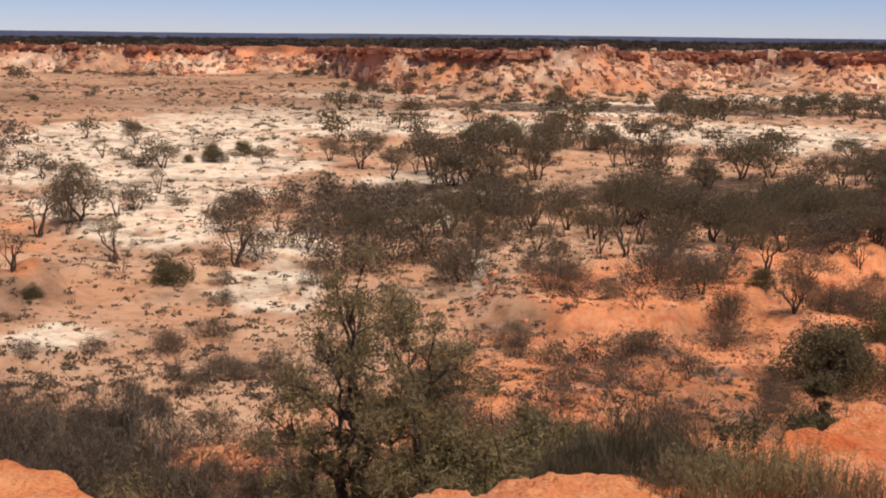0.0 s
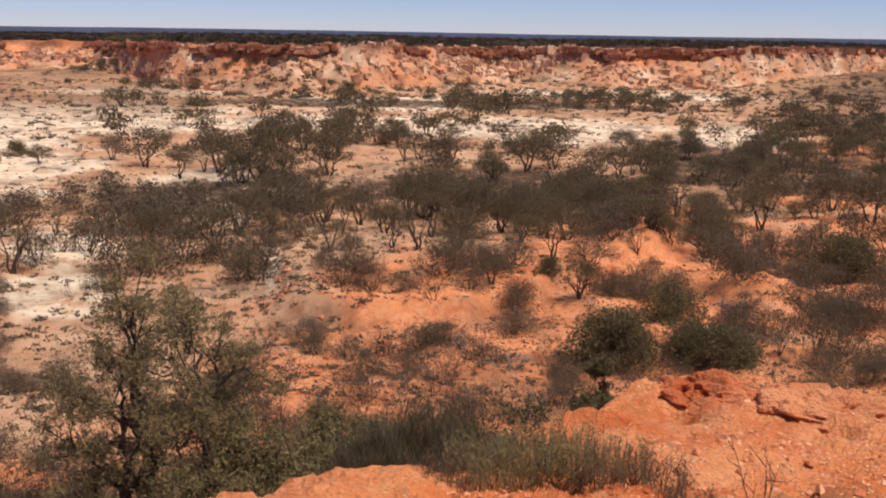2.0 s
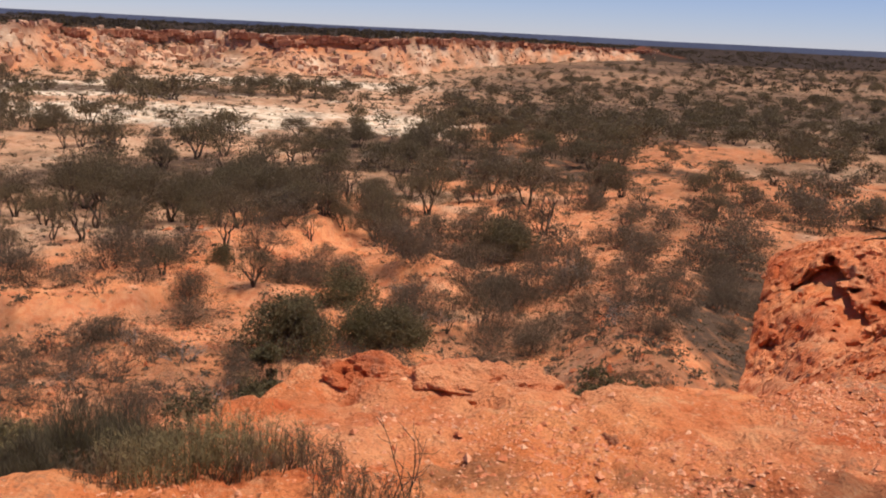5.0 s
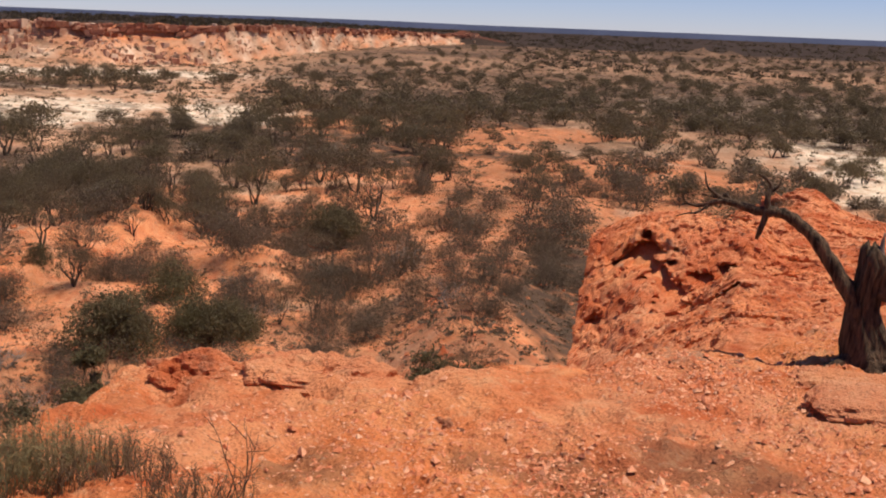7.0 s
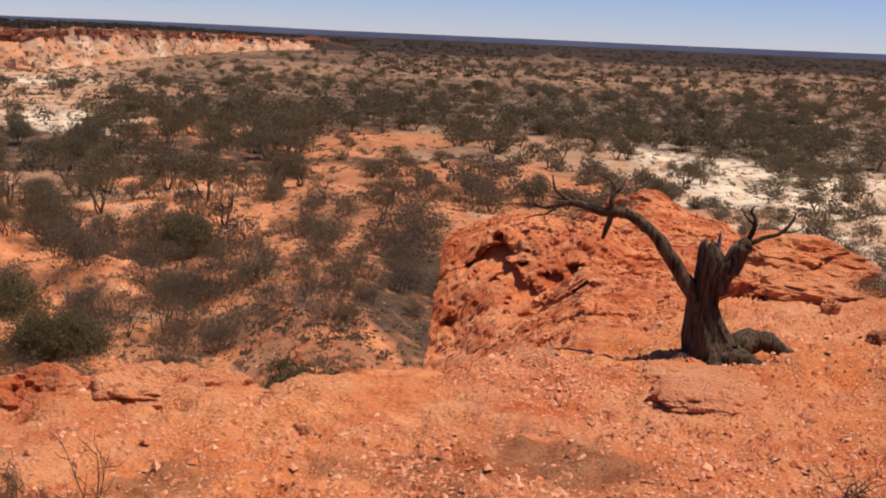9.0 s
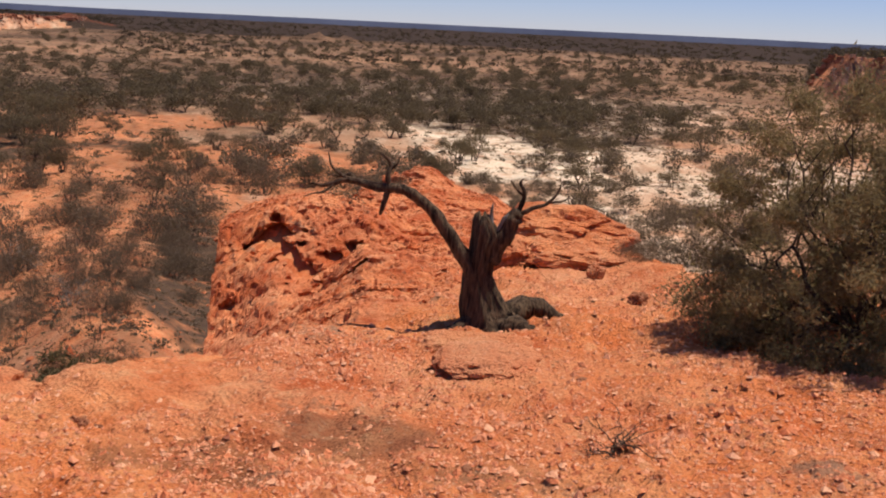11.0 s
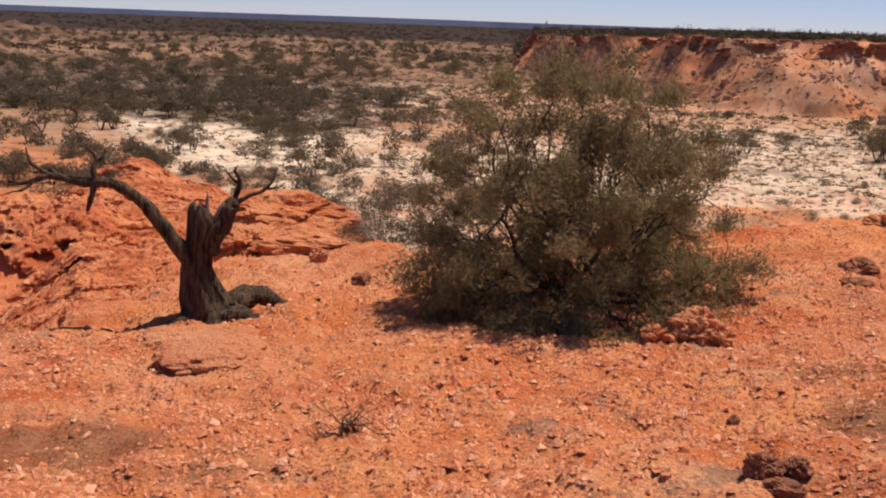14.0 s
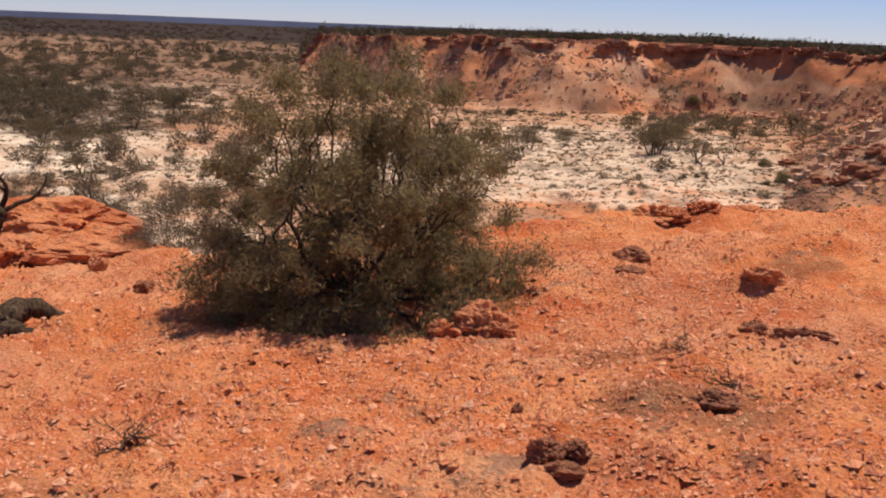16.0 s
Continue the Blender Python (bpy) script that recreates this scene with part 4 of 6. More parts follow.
rock_at("boulder", 99.8, 5.3, 0.01, (0.13, 0.10, 0.055), 44, "crumbling brown rock on the gravel flat", 5, STONE, rough=0.18)
rock_at("boulder", 74.9, 5.47, 0.015, (0.05, 0.04, 0.035), 45, "single dark stone on orange gravel", 3, STONE, rough=0.2)
rock_at("boulder", 89.5, 5.23, 0.015, (0.04, 0.035, 0.03), 46, "single dark stone on orange gravel", 3, STONE, rough=0.2)

for k, (az, r, size) in enumerate([(101.9, 117, 1.3), (102.6, 120, 1.7), (103.3, 116, 1.2), (103.9, 122, 1.8), (104.6, 118, 1.5), (102.2, 126, 1.0), (104.9, 127, 1.6), (100.6, 150, 1.2),
                                   (105.6, 121, 1.7), (103.5, 134, 1.1)]):
    rock_at("boulder", az, r, 0.2, (size, size * 0.8, size * 0.6), 500 + k, "big dark red boulder at the foot of the mesa spur", 3, STONE, rough=0.2, blocky=2.6)


def small_stones():
    """Fist-sized stones strewn over the flat, each its own."""
    rng = random.Random(77)
    firsts = [boulder("stone", (0.035, 0.03, 0.022), 60 + k, STONE if k % 2 else ROCK, 2, rough=0.2) for k in range(4)]
    for k in range(110):
        az, r = rng.uniform(46, 108), 3.9 + 6.5 * rng.random() ** 1.4
        if k > 3 and r > np.interp(az, EDGE[:, 0], EDGE[:, 1]) - 0.3:
            continue
        place, size = spot(az, r), rng.uniform(0.4, 1.2)
        ob = firsts[k] if k < 4 else copy_at(rng.choice(firsts), place, rng.uniform(0, 6.28), size)
        if k < 4:
            put(ob, place, rng.uniform(0, 6.28), size)
        tagged(ob, "small loose stone on the orange gravel flat", "stone", "loose stones on the plateau")


small_stones()


def pebbles():
    """Loose stones on the plateau, thickest on the open flat."""
    rng = np.random.RandomState(5)
    n = 170000
    az = np.where(rng.rand(n) < 0.75, rng.uniform(44, 112, n), rng.uniform(12, 60, n))
    r = 3.2 + 9.0 * rng.rand(n) ** 1.25
    x, y = r * np.sin(np.radians(az)), r * np.cos(np.radians(az))
    keep = (r < np.interp(az, EDGE[:, 0], EDGE[:, 1]) - 0.25) & (fbm(x, y, 1.1, 91, 3) + rng.uniform(-0.9, 0.5, n) - 0.42 * smooth((64 - az) / 14) > -0.35)
    x, y, r = x[keep], y[keep], r[keep]
    z = height(x, y)
    n = len(x)
    size = np.minimum((0.0050 + 0.0036 * rng.gamma(1.4, 1.0, n)) * np.where(rng.rand(n) < 0.07, 2.0, 1.0), 0.036)
    shape = np.array([(1, 0, 0), (0, 1, 0), (-1, 0, 0), (0, -1, 0), (0, 0, 0.75)], float)
    tri = np.array([(0, 1, 4), (1, 2, 4), (2, 3, 4), (3, 0, 4)])
    jig = shape[None] * rng.uniform(0.6, 1.35, (n, 5, 1)) + rng.uniform(-0.3, 0.3, (n, 5, 3))
    a = rng.uniform(0, 6.28, n)
    c, s = np.cos(a)[:, None], np.sin(a)[:, None]
    v = np.stack([jig[..., 0] * c - jig[..., 1] * s, jig[..., 0] * s + jig[..., 1] * c, jig[..., 2]], -1) * size[:, None, None]
    v = v + np.stack([x, y, z - size * 0.02], -1)[:, None]
    me = bpy.data.meshes.new("gravel")
    me.from_pydata(v.reshape(-1, 3).tolist(), [], (tri[None] + 5 * np.arange(n)[:, None, None]).reshape(-1, 3).tolist())
    me.materials.append(PEBBLE)
    return tagged(new("gravel", me), "loose angular orange and pale stones on the plateau", "gravel", kind="stuff")


pebbles()


def slope_stones():
    """Broken rock on the slopes under the plateau and on the red rises."""
    rng = np.random.RandomState(38)
    n = 5200
    az = rng.uniform(2, 66, n)
    r = np.interp(az, EDGE[:, 0], EDGE[:, 1]) + 1.5 + 75 * rng.rand(n) ** 1.5
    x, y = r * np.sin(np.radians(az)), r * np.cos(np.radians(az))
    keep = fbm(x, y, 5.0, 39, 3) + rng.uniform(-0.5, 0.5, n) > 0.05
    x, y, r = x[keep], y[keep], r[keep]
    n = len(x)
    size = np.minimum(0.03 + 0.045 * rng.gamma(1.2, 1.0, n), 0.4) * np.clip(r / 30, 0.6, 1.5)
    shape = np.array([(1, 0, 0), (0, 1, 0), (-1, 0, 0), (0, -1, 0), (0, 0, 0.7), (0, 0, -0.7)], float)
    tri = np.array([(0, 1, 4), (1, 2, 4), (2, 3, 4), (3, 0, 4), (1, 0, 5), (2, 1, 5), (3, 2, 5), (0, 3, 5)])
    jig = shape[None] * rng.uniform(0.6, 1.4, (n, 6, 1)) + rng.uniform(-0.35, 0.35, (n, 6, 3))
    v = jig * size[:, None, None] + np.stack([x, y, height(x, y)], -1)[:, None]
    me = bpy.data.meshes.new("slope_stones")
    me.from_pydata(v.reshape(-1, 3).tolist(), [], (tri[None] + 6 * np.arange(n)[:, None, None]).reshape(-1, 3).tolist())
    me.materials.append(RUBBLE)
    return tagged(new("slope_stones", me), "broken red and orange stones on the slopes", "stones", kind="stuff")


slope_stones()

# ---- the dead stump ----
def dead_stump(az, r):
    """A hollow weathered trunk with one long limb, a broken limb with twigs, and a root along the ground."""
    thing = new("dead_stump")
    rng = random.Random(12)
    bm = bmesh.new()
    # height, centre, half-widths of the trunk
    rows = [(-0.15, 0.06, 0.02, 0.29, 0.26), (0.0, 0.05, 0.0, 0.255, 0.22), (0.06, 0.025, 0.0, 0.225, 0.19), (0.16, -0.035, 0.0, 0.175, 0.155),
            (0.29, -0.08, 0.0, 0.132, 0.128), (0.39, -0.10, 0.0, 0.106, 0.11), (0.49, -0.085, 0.01, 0.093, 0.105), (0.60, -0.07, 0.01, 0.097, 0.105),
            (0.70, -0.05, 0.01, 0.105, 0.10), (0.78, -0.075, 0.01, 0.08, 0.085), (0.83, -0.09, 0.01, 0.05, 0.06)]
    sides, rings = 40, []
    for z, cx, cy, wx, wy in rows:
        ring = []
        for j in range(sides):
            a = 2 * math.pi * j / sides
            ridge = noise.noise(Vector((math.cos(a) * 4.2, math.sin(a) * 4.2, z * 1.6))) * 0.24 + noise.noise(Vector((math.cos(a) * 11, math.sin(a) * 11, z * 3.5))) * 0.15
            flare = 1 + max(0.0, 0.12 - z) * 1.6 * max(0.0, math.sin(a * 3 + 0.6))
            knot = 0.35 * math.exp(-((a - 4.5) / 0.22) ** 2 - ((z - 0.36) / 0.05) ** 2)
            k = (1 + ridge - knot) * flare
            top = noise.noise(Vector((math.cos(a) * 2.5, math.sin(a) * 2.5, 9))) * 0.06 if z > 0.7 else 0
            ring.append(bm.verts.new((cx + wx * k * math.cos(a), cy + wy * k * math.sin(a), z + top)))
        rings.append(ring)
    for a, b in zip(rings, rings[1:]):
        for j in range(sides):
            bm.faces.new((a[j], a[(j + 1) % sides], b[(j + 1) % sides], b[j]))
    pit = bm.verts.new((-0.06, 0.01, 0.66))
    for j in range(sides):
        bm.faces.new((rings[-1][j], rings[-1][(j + 1) % sides], pit))
    part("trunk", bm, DEADWOOD, thing, "fluted dark weathered trunk with a knot hole")

    def arm(name, pts, radii, label="", mat=None, sides=9, rough=0.13, under=None):
        pts = [Vector(p) for p in pts]
        fine, fr = [], []
        for k in range(len(pts) - 1):
            p0, p1, p2, p3 = pts[max(k - 1, 0)], pts[k], pts[k + 1], pts[min(k + 2, len(pts) - 1)]
            for u in (0, 0.25, 0.5, 0.75):
                q = 0.5 * ((2 * p1) + (p2 - p0) * u + (2 * p0 - 5 * p1 + 4 * p2 - p3) * u * u + (3 * p1 - p0 - 3 * p2 + p3) * u ** 3)
                w = radii[k] * (1 - u) + radii[k + 1] * u
                fine.append(q + Vector((rng.gauss(0, 1), rng.gauss(0, 1), rng.gauss(0, 1))) * w * 0.10)
                fr.append(w * (1 + rng.uniform(-rough, rough)))
        fine.append(pts[-1])
        fr.append(radii[-1])
        bm = bmesh.new()
        tube(bm, fine, fr, sides)
        return part(name, bm, mat or DEADWOOD, under or thing, label)

    long_limb = arm("limb", [(-0.07, -0.03, 0.30), (-0.17, -0.05, 0.45), (-0.30, -0.05, 0.66), (-0.43, -0.05, 0.83), (-0.56, -0.04, 0.94), (-0.70, -0.03, 1.00),
                 (-0.80, -0.02, 0.98), (-0.98, 0.0, 1.02), (-1.10, 0.0, 1.03), (-1.22, 0.0, 0.985), (-1.34, 0.0, 0.99)],
        [0.062, 0.058, 0.05, 0.046, 0.043, 0.040, 0.034, 0.026, 0.020, 0.014, 0.007], "long crooked dead limb")
    arm("branch", [(-0.76, -0.02, 0.99), (-0.78, -0.02, 1.08), (-0.76, 0.0, 1.15), (-0.80, 0.0, 1.21), (-0.86, 0.0, 1.24)], [0.026, 0.02, 0.014, 0.01, 0.004], under=long_limb)
    arm("branch", [(-0.77, 0.0, 1.12), (-0.72, 0.0, 1.16), (-0.70, 0.02, 1.22)], [0.014, 0.009, 0.004], under=long_limb)
    arm("branch", [(-0.77, -0.03, 0.98), (-0.80, -0.05, 0.88), (-0.82, -0.05, 0.80)], [0.026, 0.02, 0.012], under=long_limb)
    arm("branch", [(-1.05, 0.0, 1.03), (-1.16, 0.02, 1.09), (-1.20, 0.03, 1.13), (-1.22, 0.03, 1.22)], [0.017, 0.012, 0.009, 0.003], under=long_limb)
    arm("branch", [(-1.02, 0.0, 1.03), (-1.06, 0.03, 1.07), (-1.12, 0.02, 1.05), (-1.22, -0.03, 1.07)], [0.014, 0.012, 0.009, 0.003], under=long_limb)
    arm("branch", [(-1.16, 0.0, 1.0), (-1.24, -0.05, 0.94), (-1.30, -0.06, 0.93), (-1.38, -0.05, 0.90)], [0.011, 0.008, 0.005, 0.003], under=long_limb)
    short_limb = arm("limb", [(-0.03, 0.0, 0.50), (0.06, 0.0, 0.68), (0.13, 0.0, 0.80), (0.17, 0.0, 0.86)], [0.085, 0.072, 0.062, 0.048], "broken-off limb")
    arm("branch", [(0.14, 0.02, 0.83), (0.19, 0.02, 0.93), (0.20, 0.02, 1.02), (0.17, 0.03, 1.07), (0.19, 0.03, 1.11)], [0.022, 0.018, 0.014, 0.01, 0.004], under=short_limb)
    arm("branch", [(0.19, 0.02, 0.99), (0.14, 0.03, 1.03), (0.10, 0.03, 1.09)], [0.011, 0.007, 0.003], under=short_limb)
    arm("branch", [(0.15, 0.0, 0.84), (0.26, -0.02, 0.90), (0.36, -0.02, 0.94), (0.43, 0.0, 1.01), (0.46, 0.0, 1.09)], [0.02, 0.016, 0.013, 0.010, 0.004], under=short_limb)
    arm("branch", [(0.37, -0.02, 0.95), (0.47, 0.02, 0.96), (0.52, 0.02, 0.99)], [0.008, 0.006, 0.003], under=short_limb)
    arm("splinter", [(-0.03, -0.03, 0.62), (-0.025, -0.03, 0.80), (-0.015, -0.03, 0.93)], [0.028, 0.02, 0.004], "bleached splinter", GREYWOOD, 6)
    arm("splinter", [(0.0, -0.03, 0.66), (0.06, -0.03, 0.80), (0.10, -0.03, 0.86)], [0.022, 0.016, 0.004], "bleached splinter", GREYWOOD, 6)
    arm("root", [(0.08, 0.05, 0.06), (0.22, 0.12, 0.12), (0.36, 0.16, 0.13), (0.48, 0.18, 0.06), (0.62, 0.2, -0.02), (0.74, 0.22, -0.09)],
        [0.125, 0.10, 0.07, 0.055, 0.042, 0.025], "long grey-brown root lying on the gravel")
    arm("root", [(0.05, -0.08, 0.03), (0.20, -0.14, 0.05), (0.32, -0.16, 0.0), (0.38, -0.16, -0.06)], [0.09, 0.085, 0.07, 0.04])
    arm("root", [(-0.12, -0.08, 0.05), (-0.24, -0.16, 0.0), (-0.32, -0.2, -0.06)], [0.07, 0.05, 0.03])
    put(thing, spot(az, r, 0.0), facing(az))
    return tagged(thing, "dead dark tree stump with a long crooked limb", "tree stump")


dead_stump(61.0, 7.75)

# ---- plants ----
def spin(rng):
    return rng.uniform(0, 2 * math.pi)


PLANTS = {
    "m": ([pad_plant("mulga_tree", 100 + k, 4.0, 5.2, 3 + k % 3, 15 + k, 6800, 0.125, 0.6, LEAF_OLIVE, BARK, low=0.50, dome=0.38, pad=0.19, flat=0.58, thick=0.020, loose=0.3)
           for k in range(5)], 4.0, "dark olive mulga tree on the valley floor", "tree", "mulga trees in the valley"),
    "g": ([pad_plant("mulga_tree", 120 + k, 4.0, 5.2, 3 + k % 2, 13 + k, 2500, 0.20, 0.65, LEAF_OLIVE, BARK, low=0.46, dome=0.40, pad=0.20, flat=0.58, thick=0.020, sides=3, loose=0.3)
           for k in range(4)], 4.0, "dark olive mulga tree in the middle of the valley", "tree", "mulga trees in mid valley"),
    "f": ([pad_plant("mulga_tree", 150 + k, 4.0, 5.4, 3, 9, 420, 0.46, 0.75, LEAF_OLIVE, BARK, low=0.40, dome=0.45, pad=0.24, flat=0.6, thick=0.02, sides=3, twigs=0)
           for k in range(4)], 4.0, "small dark mulga tree far across the valley", "tree", "mulga trees far across the valley"),
    "o": ([pad_plant("open_mulga_tree", 170 + k, 4.0, 3.4, 3, 8, 1500, 0.13, 0.45, LEAF_OLIVE, BARK, low=0.50, dome=0.30, pad=0.17, flat=0.6, thick=0.019, twigs=3, loose=0.5)
           for k in range(4)], 4.0, "thin dark tree with an open crown", "tree", "open trees in the valley"),
    "s": ([pad_plant("scrub_bush", 200 + k, 2.4, 3.4, 6, 12, 1700, 0.15, 0.75, LEAF_GREY, BARK, low=0.25, dome=0.55, pad=0.21, flat=0.75, thick=0.012, sides=3, loose=0.5, fork=0.6, up=0.9)
           for k in range(5)], 2.4, "grey-brown scrub bush on sandy ground", "bush", "scrub bushes in the valley"),
    "n": ([pad_plant("dry_bush", 220 + k, 2.4, 3.4, 8, 15, 5200, 0.090, 0.62, LEAF_GREY, BARK, low=0.25, dome=0.55, pad=0.20, flat=0.8, thick=0.012, sides=3, twigs=2, loose=0.5, fork=0.6, up=1.1)
           for k in range(4)], 2.4, "grey-brown fine-leaved dry bush on red earth", "bush", "dry bushes below the plateau"),
    "t": ([pad_plant("scrub_bush", 230 + k, 2.4, 3.6, 4, 8, 360, 0.34, 0.75, LEAF_GREY, BARK, low=0.2, dome=0.55, pad=0.25, flat=0.75, thick=0.012, sides=3, twigs=0)
           for k in range(3)], 2.4, "grey-brown scrub bush across the valley", "bush", "scrub bushes across the valley"),
    "r": ([pad_plant("round_bush", 250 + k, 2.0, 2.7, 7, 20, 8500, 0.085, 0.80, LEAF_GREEN, BARK, low=0.2, dome=0.62, pad=0.21, flat=0.8, thick=0.012, sides=3, loose=0.15, up=0.7)
           for k in range(3)], 2.0, "dense rounded olive bush on bare ground", "bush", "round bushes in the valley"),
    "d": ([grow("dead_shrub", 300 + k, 2.2, 2.8, 5, 3, 900, 0.08, 0.3, LEAF_GREY, BARK, lean=0.75, thick=0.012, twigs=3, clump=0.2, three=True, sides=3) for k in range(3)],
          2.2, "nearly bare brown shrub on red earth", "shrub", "bare shrubs in the valley"),
    "w": ([grow("bleached_shrub", 330 + k, 2.2, 2.6, 6, 3, 0, 0.2, 0.3, LEAF_GREY, GREYWOOD, lean=0.75, thick=0.016, twigs=3, sides=3) for k in range(2)],
          2.2, "bleached dead shrub with pale branches", "shrub", "bleached shrubs in the valley"),
}
planted, plant_rng, far_scrub = {}, random.Random(7), []


def plant(kind, az, r, tall):
    """Put one plant of a kind on the ground by bearing and distance, of a given height."""
    if kind == "m":
        kind = "m" if r < 100 else "g" if r < 165 else "f"
    if kind == "s":
        kind = "n" if r < 72 else "s" if r < 108 else "t"
    if kind == "t":
        far_scrub.append((az, r, tall))
        return
    obs, own, label, cat, group = PLANTS[kind]
    k = planted.get(kind, 0)
    planted[kind] = k + 1
    place = spot(az, r, 0.08)
    if k < len(obs):
        put(obs[k], place, spin(plant_rng), tall / own)
        tagged(obs[k], label, cat, group)
    else:
        copy_at(plant_rng.choice(obs), place, spin(plant_rng), tall / own, plant_rng.uniform(0.88, 1.08))


# stands of trees: bearing, distance, height
STAND_A = {"o": [(-20.8, 91, 4.3), (-19.5, 100, 3.7), (-22.2, 69, 3.0), (-17.3, 76, 3.6), (-11.0, 73, 4.5)],
                      "m": [(-18.8, 94, 4.7), (-14.6, 135, 4.3), (-15.8, 163, 3.8), (-18.3, 171, 3.6), (-18.7, 120, 3.2), (-9.5, 136, 2.5), (-5.5,
            233, 5.5), (-4.9, 237, 4.3), (-1.7, 223, 4.7), (-5.5, 166, 5.2), (-6.1, 136, 3.2)],
                      "d": [(-16.9, 73, 3.1)],
                      "r": [(-14.2, 70, 2.4), (-12.0, 137, 2.7), (-10.5, 145, 2.6), (-13.3, 137, 1.3), (-8.0, 336, 2.1), (-20.6, 274, 2.0), (-21.3,
            66, 1.1)],
                      "s": [(-12.2, 74, 1.8), (-9.8, 77, 2.7), (-21.5, 167, 4.4), (-21.3, 135, 2.5), (-20.0, 133, 2.0), (-13.9, 105, 1.9), (-3.6, 241,
            3.8), (-17.8, 287, 3.0), (-21.2, 401, 6.3)]}
STAND_B = {"m": [(-2.6, 132, 3.5), (-0.8, 126, 6.0), (-4.4, 131, 4.8), (0.4, 117, 5.5), (1.3, 121, 6.4), (2.5, 126, 5.3), (3.6, 148, 5.8), (5.2, 137,
            6.5), (4.9, 123, 5.2), (7.6, 158, 4.1), (6.9, 198, 5.2), (11.4, 135, 5.0), (11.4, 226, 5.3), (12.8, 202, 5.8), (13.2, 236, 4.9), (14.4,
            219, 6.3), (13.9, 229, 6.0), (16.3, 228, 4.2), (17.4, 255, 4.0), (17.0, 166, 4.3), (15.4, 128, 5.4), (16.8, 133, 5.2), (19.5, 245, 5.1),
            (20.6, 230, 6.0), (21.4, 245, 5.8), (19.0, 132, 3.5), (20.3, 129, 3.7), (21.5, 131, 3.5)],
                      "s": [(-1.4, 149, 3.9), (8.1, 158, 3.3), (10.8, 132, 3.5), (18.5, 125, 2.6)]}
STAND_C = {"s": [(-6.8, 85, 3.6), (-5.3, 87, 3.9), (-7.4, 79, 3.4), (-3.8, 89, 3.8), (-2.6, 86, 4.6), (-5.9, 73, 3.5), (-4.1, 72, 3.1), (-2.6, 76,
            3.6), (2.9, 86, 4.1), (3.8, 97, 3.6), (1.1, 68, 3.3), (0.2, 68, 2.5), (-6.8, 68, 2.0), (-0.1, 75, 3.2)],
                      "m": [(-0.9, 77, 4.1), (0.5, 85, 4.5), (2.0, 89, 4.7), (4.7, 92, 3.9), (1.7, 80, 3.4), (-4.4, 81, 3.9)],
                      "o": [(-8.9, 87, 2.3)]}
STAND_D = {"s": [(6.3, 74, 1.6), (13.7, 65, 2.8), (11.1, 65, 2.8), (5.7, 61, 2.3), (7.3, 61, 2.1), (4.8, 66, 1.8), (9.1, 60, 1.6), (15.2, 60, 2.2),
            (12.6, 61, 2.0), (21.6, 68, 1.5), (19.3, 77, 1.4)],
                      "o": [(5.8, 84, 2.7), (9.7, 73, 3.7), (8.4, 74, 2.4)],
                      "m": [(8.0, 81, 3.0), (10.1, 94, 5.5), (11.3, 88, 5.1), (12.4, 85, 5.4), (11.9, 73, 3.5), (14.2, 84, 3.6), (16.2, 82, 3.5),
            (15.0, 96, 3.0), (17.5, 87, 3.2), (18.6, 92, 2.9), (20.0, 83, 3.1), (21.1, 81, 3.4), (22.1, 78, 2.9)],
                      "r": [(16.8, 65, 1.4)],
                      "w": [(14.8, 46, 1.7)],
                      "d": [(9.2, 44, 1.5), (11.7, 46, 2.0), (10.6, 57, 2.2)]}
STAND_E = {"s": [(25.4, 73, 2.9), (28.0, 82, 2.4), (30.4, 92, 2.0), (36.1, 103, 2.7), (44.3, 113, 2.4), (43.1, 96, 2.5), (37.8, 80, 2.1), (34.6, 79,
            3.0), (31.3, 61, 2.3), (34.0, 61, 2.6)],
                      "o": [(29.3, 120, 4.1), (34.1, 85, 4.5), (39.0, 97, 3.1)],
                      "m": [(30.5, 126, 4.0), (33.0, 103, 5.2), (33.3, 152, 4.8), (35.0, 157, 5.7), (36.2, 134, 4.9), (37.3, 149, 5.5), (38.6, 168,
            5.3), (37.8, 108, 2.8), (35.0, 105, 2.8), (42.7, 122, 3.9), (41.6, 117, 2.5), (40.0, 150, 2.4)],
                      "r": [(32.0, 75, 4.0)],
                      "d": [(38.0, 87, 2.8), (41.8, 90, 1.9)],
                      "w": [(35.4, 64, 2.8)]}
STAND_F = {"d": [(32.0, 57, 2.1), (37.0, 54, 2.3), (21.9, 49, 2.4), (30.0, 53, 2.0), (27.8, 54, 1.5), (17.4, 47, 1.3), (35.3, 45, 1.5)],
                      "s": [(38.4, 54, 1.7), (38.0, 61, 1.9), (42.3, 77, 2.9), (43.7, 74, 3.2), (41.7, 61, 1.6), (40.4, 54, 1.2), (44.6, 85, 3.1),
            (43.4, 60, 1.9), (40.3, 45, 1.1), (33.6, 52, 1.4), (41.3, 52, 1.1), (27.3, 61, 1.3), (22.3, 73, 1.2), (30.0, 71, 1.9), (31.4, 45, 1.5)],
                      "r": [(20.1, 49, 3.4), (21.2, 51, 2.9), (23.7, 58, 2.9), (25.8, 49, 2.8), (24.6, 50, 2.4), (27.0, 50, 2.3)]}
